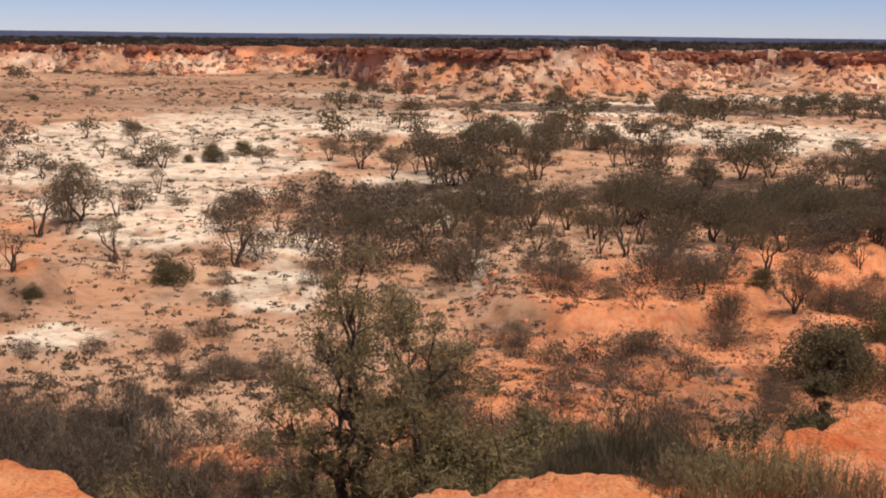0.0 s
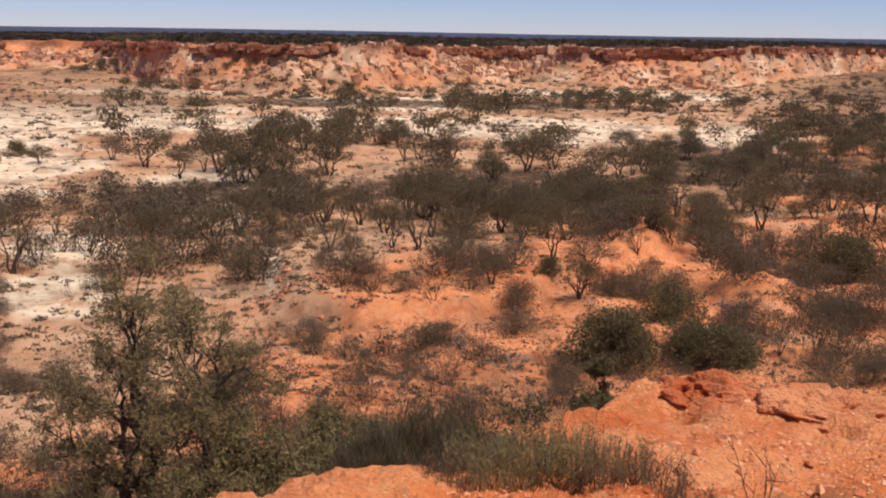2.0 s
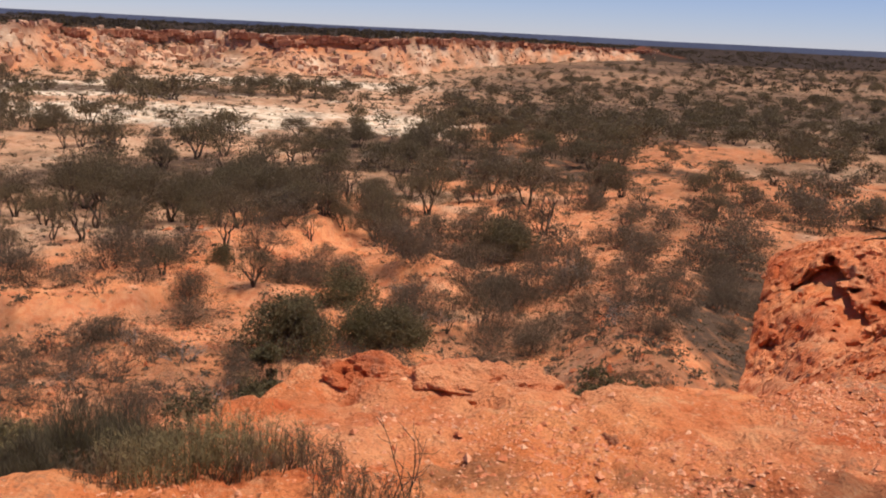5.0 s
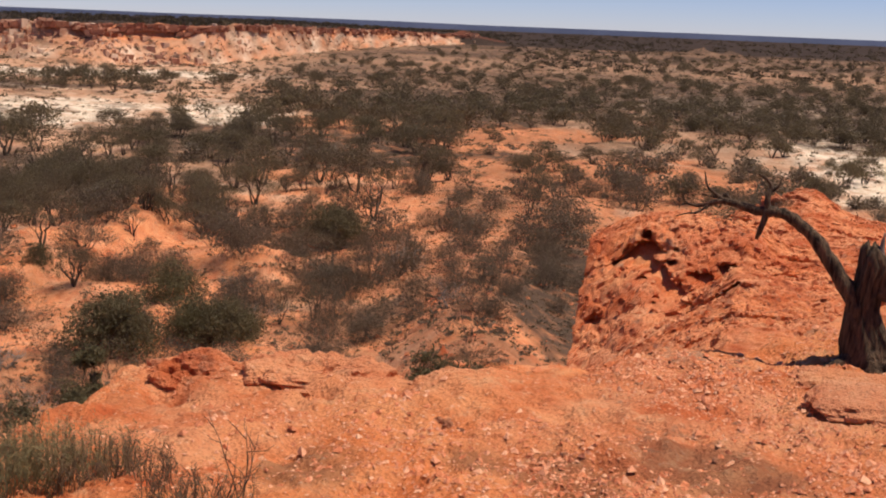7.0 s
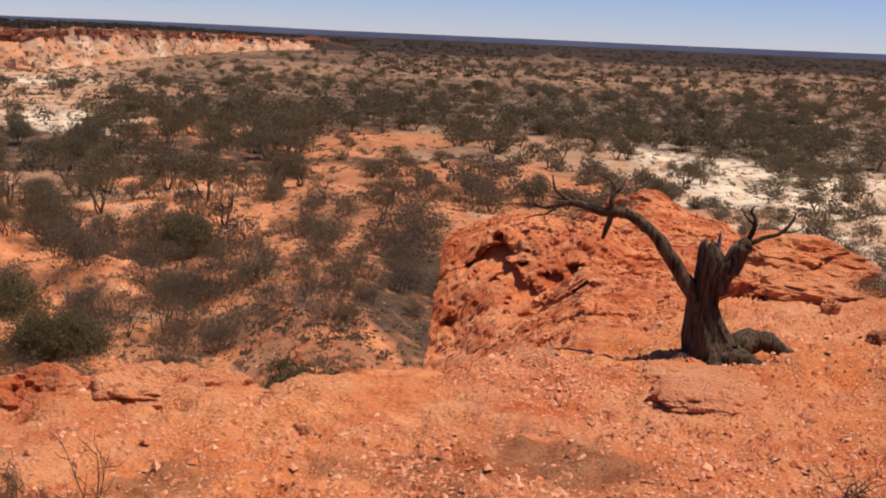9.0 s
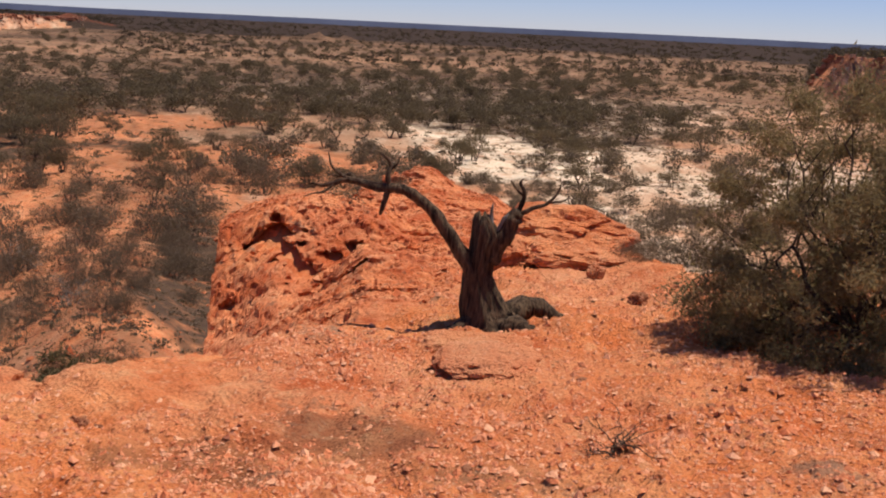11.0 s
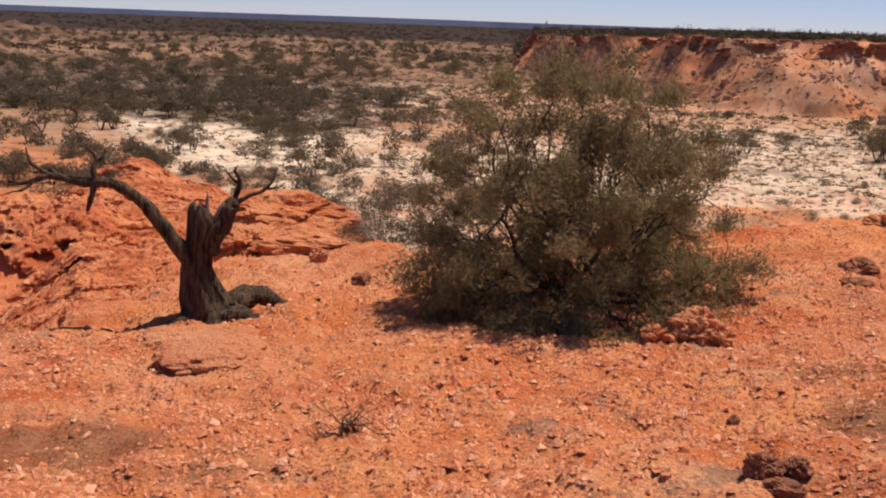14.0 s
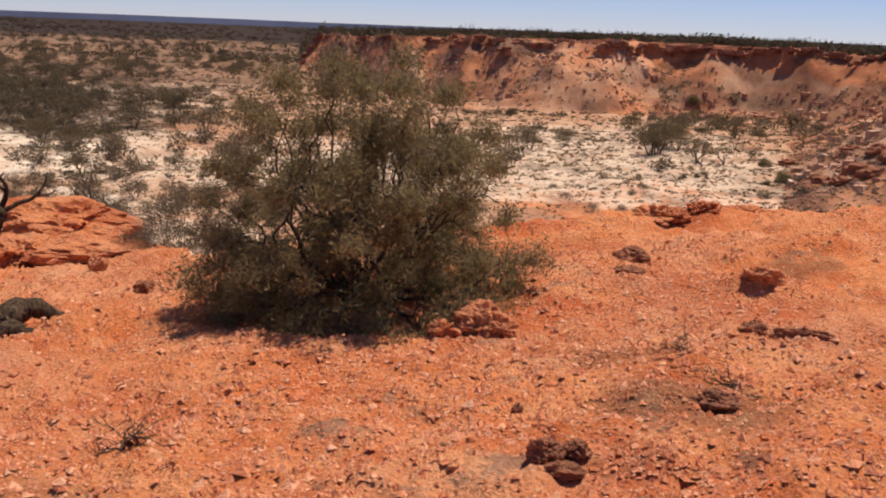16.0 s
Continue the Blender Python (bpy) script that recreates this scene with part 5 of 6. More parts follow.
STAND_G = {"m": [(37.2, 133, 5.2), (37.6, 142, 5.2), (40.3, 145, 1.9), (35.5, 140, 5.2), (36.4, 154, 4.8), (42.3, 114, 3.6), (43.4, 123, 2.6), (45.4,
            132, 3.1), (46.6, 125, 3.0)],
                      "s": [(44.6, 116, 1.8), (50.5, 123, 1.6), (49.1, 109, 2.3), (47.9, 120, 1.9), (49.3, 137, 2.5), (46.5, 20, 0.5), (43.8, 90,
            2.4), (43.0, 70, 2.2), (44.5, 82, 2.6), (42.1, 73, 2.3), (43.6, 66, 2.1), (40.9, 66, 1.7), (39.1, 65, 2.1), (39.9, 78, 2.1), (36.1, 56,
            1.8)],
                      "d": [(38.6, 53, 1.7)]}
STAND_H = {"o": [(64.6, 88, 5.1)],
                      "s": [(69.5, 76, 2.8), (67.8, 11, 0.4), (68.5, 86, 2.7), (66.4, 89, 1.9), (70.6, 76, 2.4), (61.2, 104, 2.2), (59.6, 24, 0.5),
            (57.6, 118, 2.5), (55.4, 24, 0.6), (69.0, 11, 0.3), (65.2, 85, 2.7), (63.1, 82, 2.2), (71.6, 76, 2.0)],
                      "m": [(70.6, 160, 4.2), (71.1, 190, 4.0)]}
STAND_I = {"m": [(94.2, 153, 5.2), (93.8, 151, 4.7), (95.2, 159, 5.0), (96.3, 146, 3.8), (89.5, 160, 3.4), (87.1, 146, 3.8), (87.6, 148, 3.1), (99.1,
            196, 4.1), (100.7, 210, 4.9), (96.8, 188, 3.4), (98.0, 186, 3.9), (86.2, 137, 3.6), (94.2, 160, 4.2)],
                      "o": [(97.5, 147, 3.5)],
                      "r": [(100.7, 131, 2.1), (99.6, 148, 1.7), (96.3, 128, 0.8), (95.6, 125, 0.7), (86.5, 207, 1.6), (95.8, 244, 2.8), (99.7, 128, 1.2)],
                      "s": [(101.2, 196, 3.1), (93.1, 111, 0.9), (97.8, 248, 2.3)]}
for stand in (STAND_A, STAND_B, STAND_C, STAND_D, STAND_E, STAND_F, STAND_G, STAND_H, STAND_I):
    for kind, rows in stand.items():
        for az, r, tall in rows:
            plant(kind, az, r, tall)

# low scrub on the short gully beside the bluff
for az, r, tall in [(39.6, 9.4, 0.35), (40.8, 10.4, 0.35), (38.6, 10.8, 0.4), (41.8, 11.8, 0.3), (40.0, 12.6, 0.4), (42.6, 13.6, 0.35), (38.4, 14.4, 0.5), (41.2, 15.4, 0.4),
                    (39.6, 17.0, 0.5), (42.0, 18.4, 0.5)]:
    plant("s", az, r, tall)

# thickets: bearing, distance, half-width (degrees), half-depth (share of distance), number, kinds, height
THICKETS_A = [(33, 125, 9, 0.24, 30, "mmos", 3.8), (26, 140, 6, 0.16, 14, "mos", 3.6), (40, 100, 8, 0.22, 13, "mosd", 3.2), (61, 125, 6, 0.18, 22, "mss", 3.2),
              (69, 135, 6, 0.18, 14, "mss", 3.0), (51, 115, 7, 0.2, 22, "mss", 3.0), (-8, 98, 6, 0.14, 10, "sso", 3.0), (1, 112, 6, 0.18, 20, "mos", 3.6),
              (16, 112, 9, 0.18, 26, "mos", 3.6), (21, 88, 8, 0.18, 22, "mosd", 3.2), (40, 72, 8, 0.28, 19, "ssdo", 2.4), (33, 60, 9, 0.24, 26, "sddo", 2.2)]
THICKETS_B = [(46, 60, 5, 0.34, 9, "s", 1.8), (10, 58, 10, 0.2, 20, "ssdd", 2.0), (-18, 130, 7, 0.4, 16, "mso", 3.0), (-14, 60, 9, 0.2, 10, "sd", 1.5),
              (70, 88, 5, 0.16, 14, "s", 2.4), (62, 84, 5, 0.18, 16, "s", 2.6), (5, 150, 12, 0.14, 22, "mos", 3.6), (10, 42, 12, 0.22, 26, "sd", 2.0),
              (-12, 38, 13, 0.24, 18, "sd", 1.6), (30, 45, 12, 0.2, 24, "sd", 2.0), (14, 30, 8, 0.16, 10, "sd", 1.8), (88, 150, 12, 0.2, 14, "so", 2.2)]
THICKETS_C = [(58, 97, 5, 0.2, 18, "s", 1.6), (53, 100, 4, 0.2, 12, "s", 1.6), (23, 78, 5, 0.25, 16, "ssm", 2.6), (13, 46, 10, 0.2, 4, "w", 1.5),
              (33, 53, 9, 0.2, 5, "w", 1.8), (42, 27, 3.0, 0.2, 7, "s", 1.2), (70, 106, 8, 0.14, 24, "sd", 1.5), (90, 112, 13, 0.25, 40, "sd", 1.1),
              (14, 100, 8, 0.25, 20, "mos", 3.6), (24, 105, 8, 0.3, 18, "mmos", 3.8), (30, 92, 6, 0.3, 24, "mosd", 3.4), (31, 72, 6, 0.25, 22, "ssod", 2.6)]
THICKETS_D = [(5, 46, 8, 0.16, 16, "sddd", 2.0), (2, 37, 7, 0.16, 7, "sd", 1.8), (-8, 48, 9, 0.16, 14, "sd", 1.6), (12, 38, 6, 0.14, 6, "d", 1.8), (32, 50, 7, 0.2, 15, "sdd", 2.0), (16, 76, 7, 0.25, 16, "ssom", 2.8), (5, 82, 5, 0.25, 14, "som", 2.8), (9, 165, 9, 0.2, 16, "m", 3.8),
              (27, 165, 8, 0.2, 22, "m", 3.8)]
# the same beyond some 150 m, where single trees run together
FAR_THICKETS_A = [(36, 215, 9, 0.2, 46, 4.0), (45, 205, 8, 0.2, 38, 3.8), (51, 185, 7, 0.24, 38, 3.8), (58, 195, 8, 0.28, 70, 3.8),
                  (65, 190, 8, 0.26, 50, 3.6), (54, 270, 14, 0.18, 64, 3.8), (12, 255, 8, 0.1, 22, 4.0), (22, 255, 6, 0.12, 26, 4.0),
                  (95, 200, 8, 0.1, 10, 3.6), (62, 330, 14, 0.2, 80, 3.8), (30, 300, 6, 0.1, 14, 3.8), (3, 180, 8, 0.14, 18, 4.0)]
FAR_THICKETS_B = [(-2, 310, 4, 0.05, 16, 3.4), (-5.5, 420, 2.2, 0.06, 18, 4.5), (5.5, 290, 1.2, 0.06, 8, 3.0), (28, 390, 4, 0.1, 12, 2.6),
                  (42, 300, 8, 0.2, 40, 3.6), (34, 185, 7, 0.12, 26, 4.0), (48, 380, 16, 0.25, 60, 3.6), (66, 420, 10, 0.25, 60, 3.6),
                  (36, 420, 6, 0.2, 26, 3.4), (55, 560, 20, 0.22, 90, 4.0), (40, 620, 8, 0.2, 30, 3.8)]


def inside(taz, tr, wa, wr):
    while True:
        u, v = plant_rng.uniform(-1, 1), plant_rng.uniform(-1, 1)
        if u * u + v * v < 1:
            return taz + u * wa, tr * math.exp(v * wr)


for taz, tr, wa, wr, count, kinds, tall in THICKETS_A + THICKETS_B + THICKETS_C + THICKETS_D:
    for k in range(round(count * (1.0 if taz < 48 else 1.3))):
        kind = plant_rng.choice(kinds)
        az, r = inside(taz, tr, wa, wr)
        plant(kind, az, r, tall * plant_rng.uniform(0.65, 1.15) * (0.65 if kind in "sd" and tall > 3 else 1))


def far_growth(name, kind, own, rows, leaves, label, cat):
    """Plants too far off to tell apart, joined into one mesh from the far plants' own shapes: rows of bearing, distance, height."""
    shapes = []
    for ob in PLANTS[kind][0]:
        crown = [c for c in ob.children if c.name.startswith("crown")][0].data
        trunk = [c for c in ob.children if c.name.startswith("trunk")][0].data
        shapes.append([(np.array([v.co[:] for v in m.vertices]), [tuple(q.vertices) for q in m.polygons]) for m in (crown, trunk)])
    shapes = [[(co, np.array([(p[0], p[j], p[j + 1]) for p in polys for j in range(1, len(p) - 1)])) for co, polys in pair] for pair in shapes]
    verts, faces, slots, base = [], [], [], 0
    for az, r, tall in rows:
        s, a = tall / own, spin(plant_rng)
        turned = np.array([(math.cos(a), -math.sin(a), 0), (math.sin(a), math.cos(a), 0), (0, 0, 1)]) * s
        place = np.array(spot(az, r, 0.1))
        for slot, (co, tris) in enumerate(plant_rng.choice(shapes)):
            verts.append(co @ turned.T + place)
            faces.append(tris + base)
            slots.append(np.full(len(tris), slot))
            base += len(co)
    faces = np.concatenate(faces)
    me = bpy.data.meshes.new(name)
    me.vertices.add(base)
    me.vertices.foreach_set("co", np.concatenate(verts).ravel())
    me.loops.add(faces.size)
    me.loops.foreach_set("vertex_index", faces.ravel().astype(np.int32))
    me.polygons.add(len(faces))
    me.polygons.foreach_set("loop_start", np.arange(0, faces.size, 3, dtype=np.int32))
    me.update(calc_edges=True)
    me.materials.append(leaves)
    me.materials.append(BARK)
    me.polygons.foreach_set("material_index", np.concatenate(slots).astype(np.int32))
    return tagged(new(name, me), label, cat, kind="stuff")


far_rows = []
for taz, tr, wa, wr, count, tall in FAR_THICKETS_A + FAR_THICKETS_B:
    for k in range(count):
        far_rows.append((*inside(taz, tr, wa, wr), tall * plant_rng.uniform(0.65, 1.15)))
far_growth("far_thickets", "f", 4.0, far_rows, LEAF_OLIVE, "dark mulga thickets across the valley", "trees")
far_growth("far_scrub", "t", 2.4, far_scrub, LEAF_GREY, "grey-brown scrub across the valley", "scrub")
# the shapes of the far scrub stand among it
for k, ob in enumerate(PLANTS["t"][0]):
    put(ob, spot(66 + 9 * k, 126 + 6 * k, 0.08), k, 0.7)
    tagged(ob, *PLANTS["t"][2:])

# ---- plants at the rim ----
def near_plant(name, az, r, label, cat, turn_by=0.0, sink=0.05, group="", **how):
    ob = grow(name, **how)
    put(ob, spot(az, r, sink), turn_by)
    return tagged(ob, label, cat, group)


def near_pads(name, az, r, label, cat, turn_by=0.0, sink=0.05, group="", **how):
    ob = pad_plant(name, **how)
    put(ob, spot(az, r, sink), turn_by)
    return tagged(ob, label, cat, group)


near_pads("desert_shrub", 80.7, 7.75, "dense olive desert shrub on bare orange gravel", "shrub", 0.5, seed=41, tall=2.02, wide=2.6, stems=13, pads=330,
          leaves=150000, leaf_size=0.040, slim=0.37, leaf_mat=LEAF_NEAR, bark_mat=BARK, low=0.05, dome=0.55, pad=0.047, flat=0.9, thick=0.012, sides=6, twigs=3,
          loose=0.9, deep=0.95, rise=0.14, fork=0.25, up=0.7, hollow=0.1)
near_pads("rim_tree", -4.3, 7.7, "half-bare olive tree below the plateau rim", "tree", 0.9, seed=57, tall=3.85, wide=1.95, stems=3, pads=200,
          leaves=74000, leaf_size=0.040, slim=0.34, leaf_mat=LEAF_NEAR, bark_mat=BARK, low=0.22, dome=0.40, pad=0.060, flat=0.9, thick=0.016, sides=7, twigs=6,
          loose=1.2, fork=0.5, up=0.8, hollow=0.1, deep=0.7)
for k, (az, r, tall, wide, seed) in enumerate([(2.6, 7.2, 2.5, 1.5, 45), (5.6, 8.0, 2.6, 1.3, 43), (-0.6, 6.8, 2.0, 1.2, 44), (-7.6, 9.2, 2.9, 1.4, 42), (0.8, 8.6, 2.75, 1.5, 39), (4.4, 9.6, 2.9, 1.4, 38), (8.2, 9.4, 2.7, 1.3, 37)]):
    near_pads("rim_shrub", az, r, "leafy olive shrub below the plateau rim", "shrub", k, group="leafy shrubs below the rim", seed=seed, tall=tall, wide=wide, stems=5, pads=90,
              leaves=36000, leaf_size=0.046, slim=0.40, leaf_mat=LEAF_NEAR, bark_mat=BARK, low=0.20, dome=0.5, pad=0.08, flat=0.9, thick=0.010, sides=5, twigs=3,
              loose=0.9, up=0.8, hollow=0.1, deep=0.7)
for k, (az, r, tall, wide, seed) in enumerate([(10.2, 7.8, 2.5, 1.6, 46), (13.4, 8.4, 2.5, 1.4, 47), (6.4, 9.0, 2.7, 1.2, 49), (0.2, 9.6, 2.9, 1.3, 54), (7.2, 6.6, 1.6, 1.0, 71), (13.0, 6.8, 1.75, 1.0, 72)]):
    near_pads("broom_bush", az, r, "broom-like green-grey bush below the plateau rim", "bush", k, group="broom bushes below the rim", seed=seed, tall=tall, wide=wide,
              stems=18, pads=110, leaves=36000, leaf_size=0.12, slim=0.055, leaf_mat=LEAF_BROOM, bark_mat=BARK, low=0.35, dome=0.28, pad=0.11, flat=1.5,
              thick=0.005, sides=4, twigs=3, loose=0.3, fork=0.7, up=3.0, hollow=0.1)
for k, (az, r, tall, wide, seed) in enumerate([(16.4, 9.0, 2.75, 1.2, 48), (18.4, 9.2, 2.25, 1.1, 68), (20.1, 10.0, 2.3, 0.6, 70), (15.0, 8.0, 2.1, 0.8, 69)]):
    near_pads("green_bush", az, r, "rounded dark green bush below the plateau rim", "bush", k, group="green bushes below the rim", seed=seed, tall=tall, wide=wide,
              stems=6, pads=40, leaves=15000, leaf_size=0.05, slim=0.4, leaf_mat=LEAF_GREEN, bark_mat=BARK, low=0.15, dome=0.45, pad=0.14, flat=0.9,
              thick=0.007, sides=4, twigs=2, loose=0.5, up=0.8, hollow=0.2)
for k, (az, r, tall, wide, seed) in enumerate([(-21.4, 10.5, 3.55, 1.9, 51), (-17.4, 10.8, 3.8, 1.7, 52), (-25.0, 9.6, 3.1, 1.9, 53), (-19.8, 9.0, 2.8, 1.6, 64), (-22.8, 8.2, 2.5, 1.6, 66), (-13.6, 12.4, 3.0, 1.4, 63), (-9.0, 11.5, 3.0, 1.4, 65), (-15.5, 8.6, 2.3, 1.2, 67)]):
    near_pads("grey_bush", az, r, "fine-twigged grey bush with bare lower stems", "bush", k, group="grey bushes below the rim", seed=seed, tall=tall, wide=wide,
              stems=7, pads=80, leaves=30000, leaf_size=0.075, slim=0.12, leaf_mat=LEAF_GREY, bark_mat=GREYWOOD, low=0.55, dome=0.26, pad=0.10, flat=1.1,
              thick=0.0065, sides=4, twigs=3, loose=0.6, fork=0.6, up=1.6, hollow=0.1)
slope_bushes = [pad_plant("slope_bush", 90 + k, 3.0, 1.9, 7, 60, 15000, 0.075, 0.20, (LEAF_GREY, LEAF_BROOM, LEAF_NEAR)[k], BARK, low=0.30, dome=0.4, pad=0.11, flat=1.0,
                          thick=0.007, twigs=2, loose=0.6, fork=0.6, up=1.2, hollow=0.1, deep=0.7) for k in range(3)]
for k, (az, r, tall) in enumerate([(-1.5, 11.0, 2.8), (2.2, 11.5, 2.8), (4.6, 12.2, 2.7), (8.2, 11.6, 2.6), (12.0, 12.4, 2.6), (15.2, 12.6, 2.4), (0.6, 14.0, 2.6),
                                   (-6.5, 13.0, 2.8), (-11.5, 15.0, 2.4), (17.4, 13.5, 2.4)]):
    ob = slope_bushes[k] if k < 3 else copy_at(slope_bushes[k % 3], spot(az, r, 0.05), 1.7 * k, tall / 3.0)
    if k < 3:
        put(ob, spot(az, r, 0.05), 1.7 * k, tall / 3.0)
    tagged(ob, "grey-olive bush on the slope below the rim", "bush", "bushes on the slope below the rim")
for k, (az, r, tall, wide, seed) in enumerate([(-12.7, 7.6, 2.7, 0.8, 55), (-9.4, 8.2, 2.4, 0.9, 56), (-10.6, 7.0, 2.0, 0.8, 58)]):
    near_plant("bare_shrub", az, r, "bare thin-stemmed shrub below the plateau rim", "shrub", k, group="bare shrubs below the rim", seed=seed, tall=tall, wide=wide,
               stems=9, levels=3, leaf_n=900, leaf_size=0.05, slim=0.25, leaf_mat=LEAF_NEAR, bark_mat=BARK, clump=0.1, lean=0.35, thick=0.006, twigs=3, sides=4)
for k, (az, r, tall, wide, seed) in enumerate([(-16.0, 6.3, 1.85, 1.2, 58), (-12.4, 6.2, 1.55, 1.1, 59), (-8.6, 6.6, 1.6, 0.9, 60), (-1.4, 6.4, 1.3, 0.9, 61)]):
    near_pads("low_shrub", az, r, "low twiggy yellow-green shrub at the rim", "shrub", k, group="low shrubs at the rim", seed=seed, tall=tall, wide=wide,
              stems=7, pads=60, leaves=12000, leaf_size=0.042, slim=0.28, leaf_mat=LEAF_NEAR, bark_mat=BARK, low=0.25, dome=0.5, pad=0.10, flat=1.0,
              thick=0.007, sides=4, twigs=5, loose=1.2, fork=0.65, up=1.0, hollow=0.1)
for k, (az, r, tall, wide, seed) in enumerate([(38.6, 7.9, 0.75, 0.5, 60), (40.3, 8.3, 0.7, 0.5, 62)]):
    near_pads("rim_shrub", az, r, "leafy green shrub on the slope below the rim", "shrub", k, group="leafy shrubs below the rim", seed=seed, tall=tall, wide=wide, stems=6, pads=22, leaves=2600,
              leaf_size=0.05, slim=0.4, leaf_mat=LEAF_GREEN, bark_mat=BARK, low=0.2, dome=0.5, pad=0.14, flat=0.9, thick=0.01, sides=4, twigs=2, loose=0.8, up=0.8)
near_plant("bare_shrub", 41.4, 7.6, "bare dry stems at the plateau rim", "shrub", 0.0, seed=61, tall=0.8, wide=0.5, stems=7, levels=2,
           leaf_n=120, leaf_size=0.05, slim=0.3, leaf_mat=LEAF_GREY, bark_mat=BARK, clump=0.1, lean=0.35, thick=0.008, twigs=3, sides=4)
near_plant("scrub_bush", 52.0, 20.0, "dry olive scrub on top of the rock bluff", "bush", 0.0, seed=62, tall=0.75, wide=1.5, stems=9, levels=2,
           leaf_n=1500, leaf_size=0.09, slim=0.3, leaf_mat=LEAF_OLIVE, bark_mat=BARK, clump=0.2, lean=1.0, thick=0.012, twigs=3)


def tuft(name, az, r, tall, wide, n, seed, mat, label):
    """Upright thin stalks from one foot, as one spiky clump."""
    rng = random.Random(seed)
    verts, faces = [], []
    for k in range(n):
        a, q = rng.uniform(0, 6.283), wide * 0.5 * math.sqrt(rng.random())
        foot = Vector((q * math.cos(a), q * math.sin(a), -0.03))
        tip = foot + Vector((rng.gauss(0, 0.16), rng.gauss(0, 0.16), 1.0)) * tall * rng.uniform(0.45, 1.0)
        side = Vector((rng.gauss(0, 1), rng.gauss(0, 1), 0)).normalized() * 0.0022
        mid = foot.lerp(tip, 0.55) + Vector((rng.gauss(0, 0.02), rng.gauss(0, 0.02), 0))
        i = len(verts)
        verts.extend((foot - side, foot + side, mid + side, mid - side, tip))
        faces.extend(((i, i + 1, i + 2, i + 3), (i + 3, i + 2, i + 4)))
        for b in range(9):
            c = foot.lerp(tip, rng.uniform(0.35, 1.0))
            d = Vector((rng.gauss(0, 1), rng.gauss(0, 1), rng.uniform(0.4, 1.6))).normalized() * 0.035 * rng.uniform(0.5, 1.2)
            e = d.orthogonal().normalized() * 0.0022
            i = len(verts)
            verts.extend((c - e, c + e, c + d))
            faces.append((i, i + 1, i + 2))
    me = bpy.data.meshes.new(name)
    me.from_pydata([tuple(v) for v in verts], [], faces)
    me.materials.append(mat)
    ob = new(name, me)
    put(ob, spot(az, r))
    return tagged(ob, label, "shrub", "spiky shrubs on the rim")


for k, (az, r, tall, wide, n) in enumerate([(14.6, 4.75, 0.24, 0.45, 130), (16.4, 4.7, 0.27, 0.45, 140), (18.0, 4.7, 0.27, 0.4, 130), (19.6, 4.7, 0.26, 0.4, 120), (22.0, 4.9, 0.24, 0.3, 90),
                                            (12.4, 4.7, 0.2, 0.4, 90), (20.8, 4.6, 0.2, 0.3, 90), (24.0, 4.6, 0.25, 0.3, 80), (27.6, 4.2, 0.2, 0.34, 70), (25.6, 4.3, 0.2, 0.3, 60)]):
    tuft("spiky_shrub", az, r, tall, wide, n, 70 + k, LEAF_NEAR if k < 5 else DRYGRASS, "spiky green-brown shrub on the plateau rim" if k < 5 else "short dry spiky tuft on the rim")


def dry_twig(az, r, tall, seed, label, flat=False):
    """A few bare crooked twigs."""
    rng = random.Random(seed)
    bm = bmesh.new()
    for k in range(3 if not flat else 9):
        way = Vector((rng.gauss(0, 0.10), rng.gauss(0, 0.10), 1)) if not flat else Vector((rng.gauss(0, 1), rng.gauss(0, 1), rng.uniform(0.05, 0.6)))
        start = Vector((rng.gauss(0, 0.02), rng.gauss(0, 0.02), -0.02))
        pts, w = wander(rng, start, way, tall * rng.uniform(0.5, 1), 6, 0.12 if not flat else 0.4, 0.02 if not flat else -0.05)
        if flat:
            for p in pts:
                p.z = abs(p.z) * 0.6
        tube(bm, pts, [0.0035 * (1 - j / 8) for j in range(7)], 4)
        for j in (2, 3, 4, 5):
            q, w2 = wander(rng, pts[j], w + Vector((rng.gauss(0, 0.8), rng.gauss(0, 0.8), rng.gauss(0, 0.3))), tall * rng.uniform(0.12, 0.3), 3, 0.3, 0.0)
            tube(bm, q, [0.0024, 0.002, 0.0015, 0.001], 3)
    ob = part("dry_twig", bm, BARK)
    put(ob, spot(az, r))
    return tagged(ob, label, "twig")


dry_twig(29.3, 4.35, 0.5, 81, "thin bare upright twig on orange gravel")
dry_twig(28.9, 4.25, 0.3, 82, "short bare upright twig on orange gravel")
dry_twig(69.2, 5.0, 0.34, 83, "dead crooked twigs lying on orange gravel", True)
dry_twig(68.4, 4.9, 0.2, 84, "dead crooked twigs lying on orange gravel", True)
dry_twig(97.5, 6.2, 0.3, 85, "dead twigs lying on the gravel flat", True)
dry_twig(100.5, 5.6, 0.35, 86, "dead twigs lying on the gravel flat", True)
tuft("small_herb", 49.1, 15.6, 0.22, 0.2, 40, 99, LEAF_GREEN, "small green herb on the rock bluff")

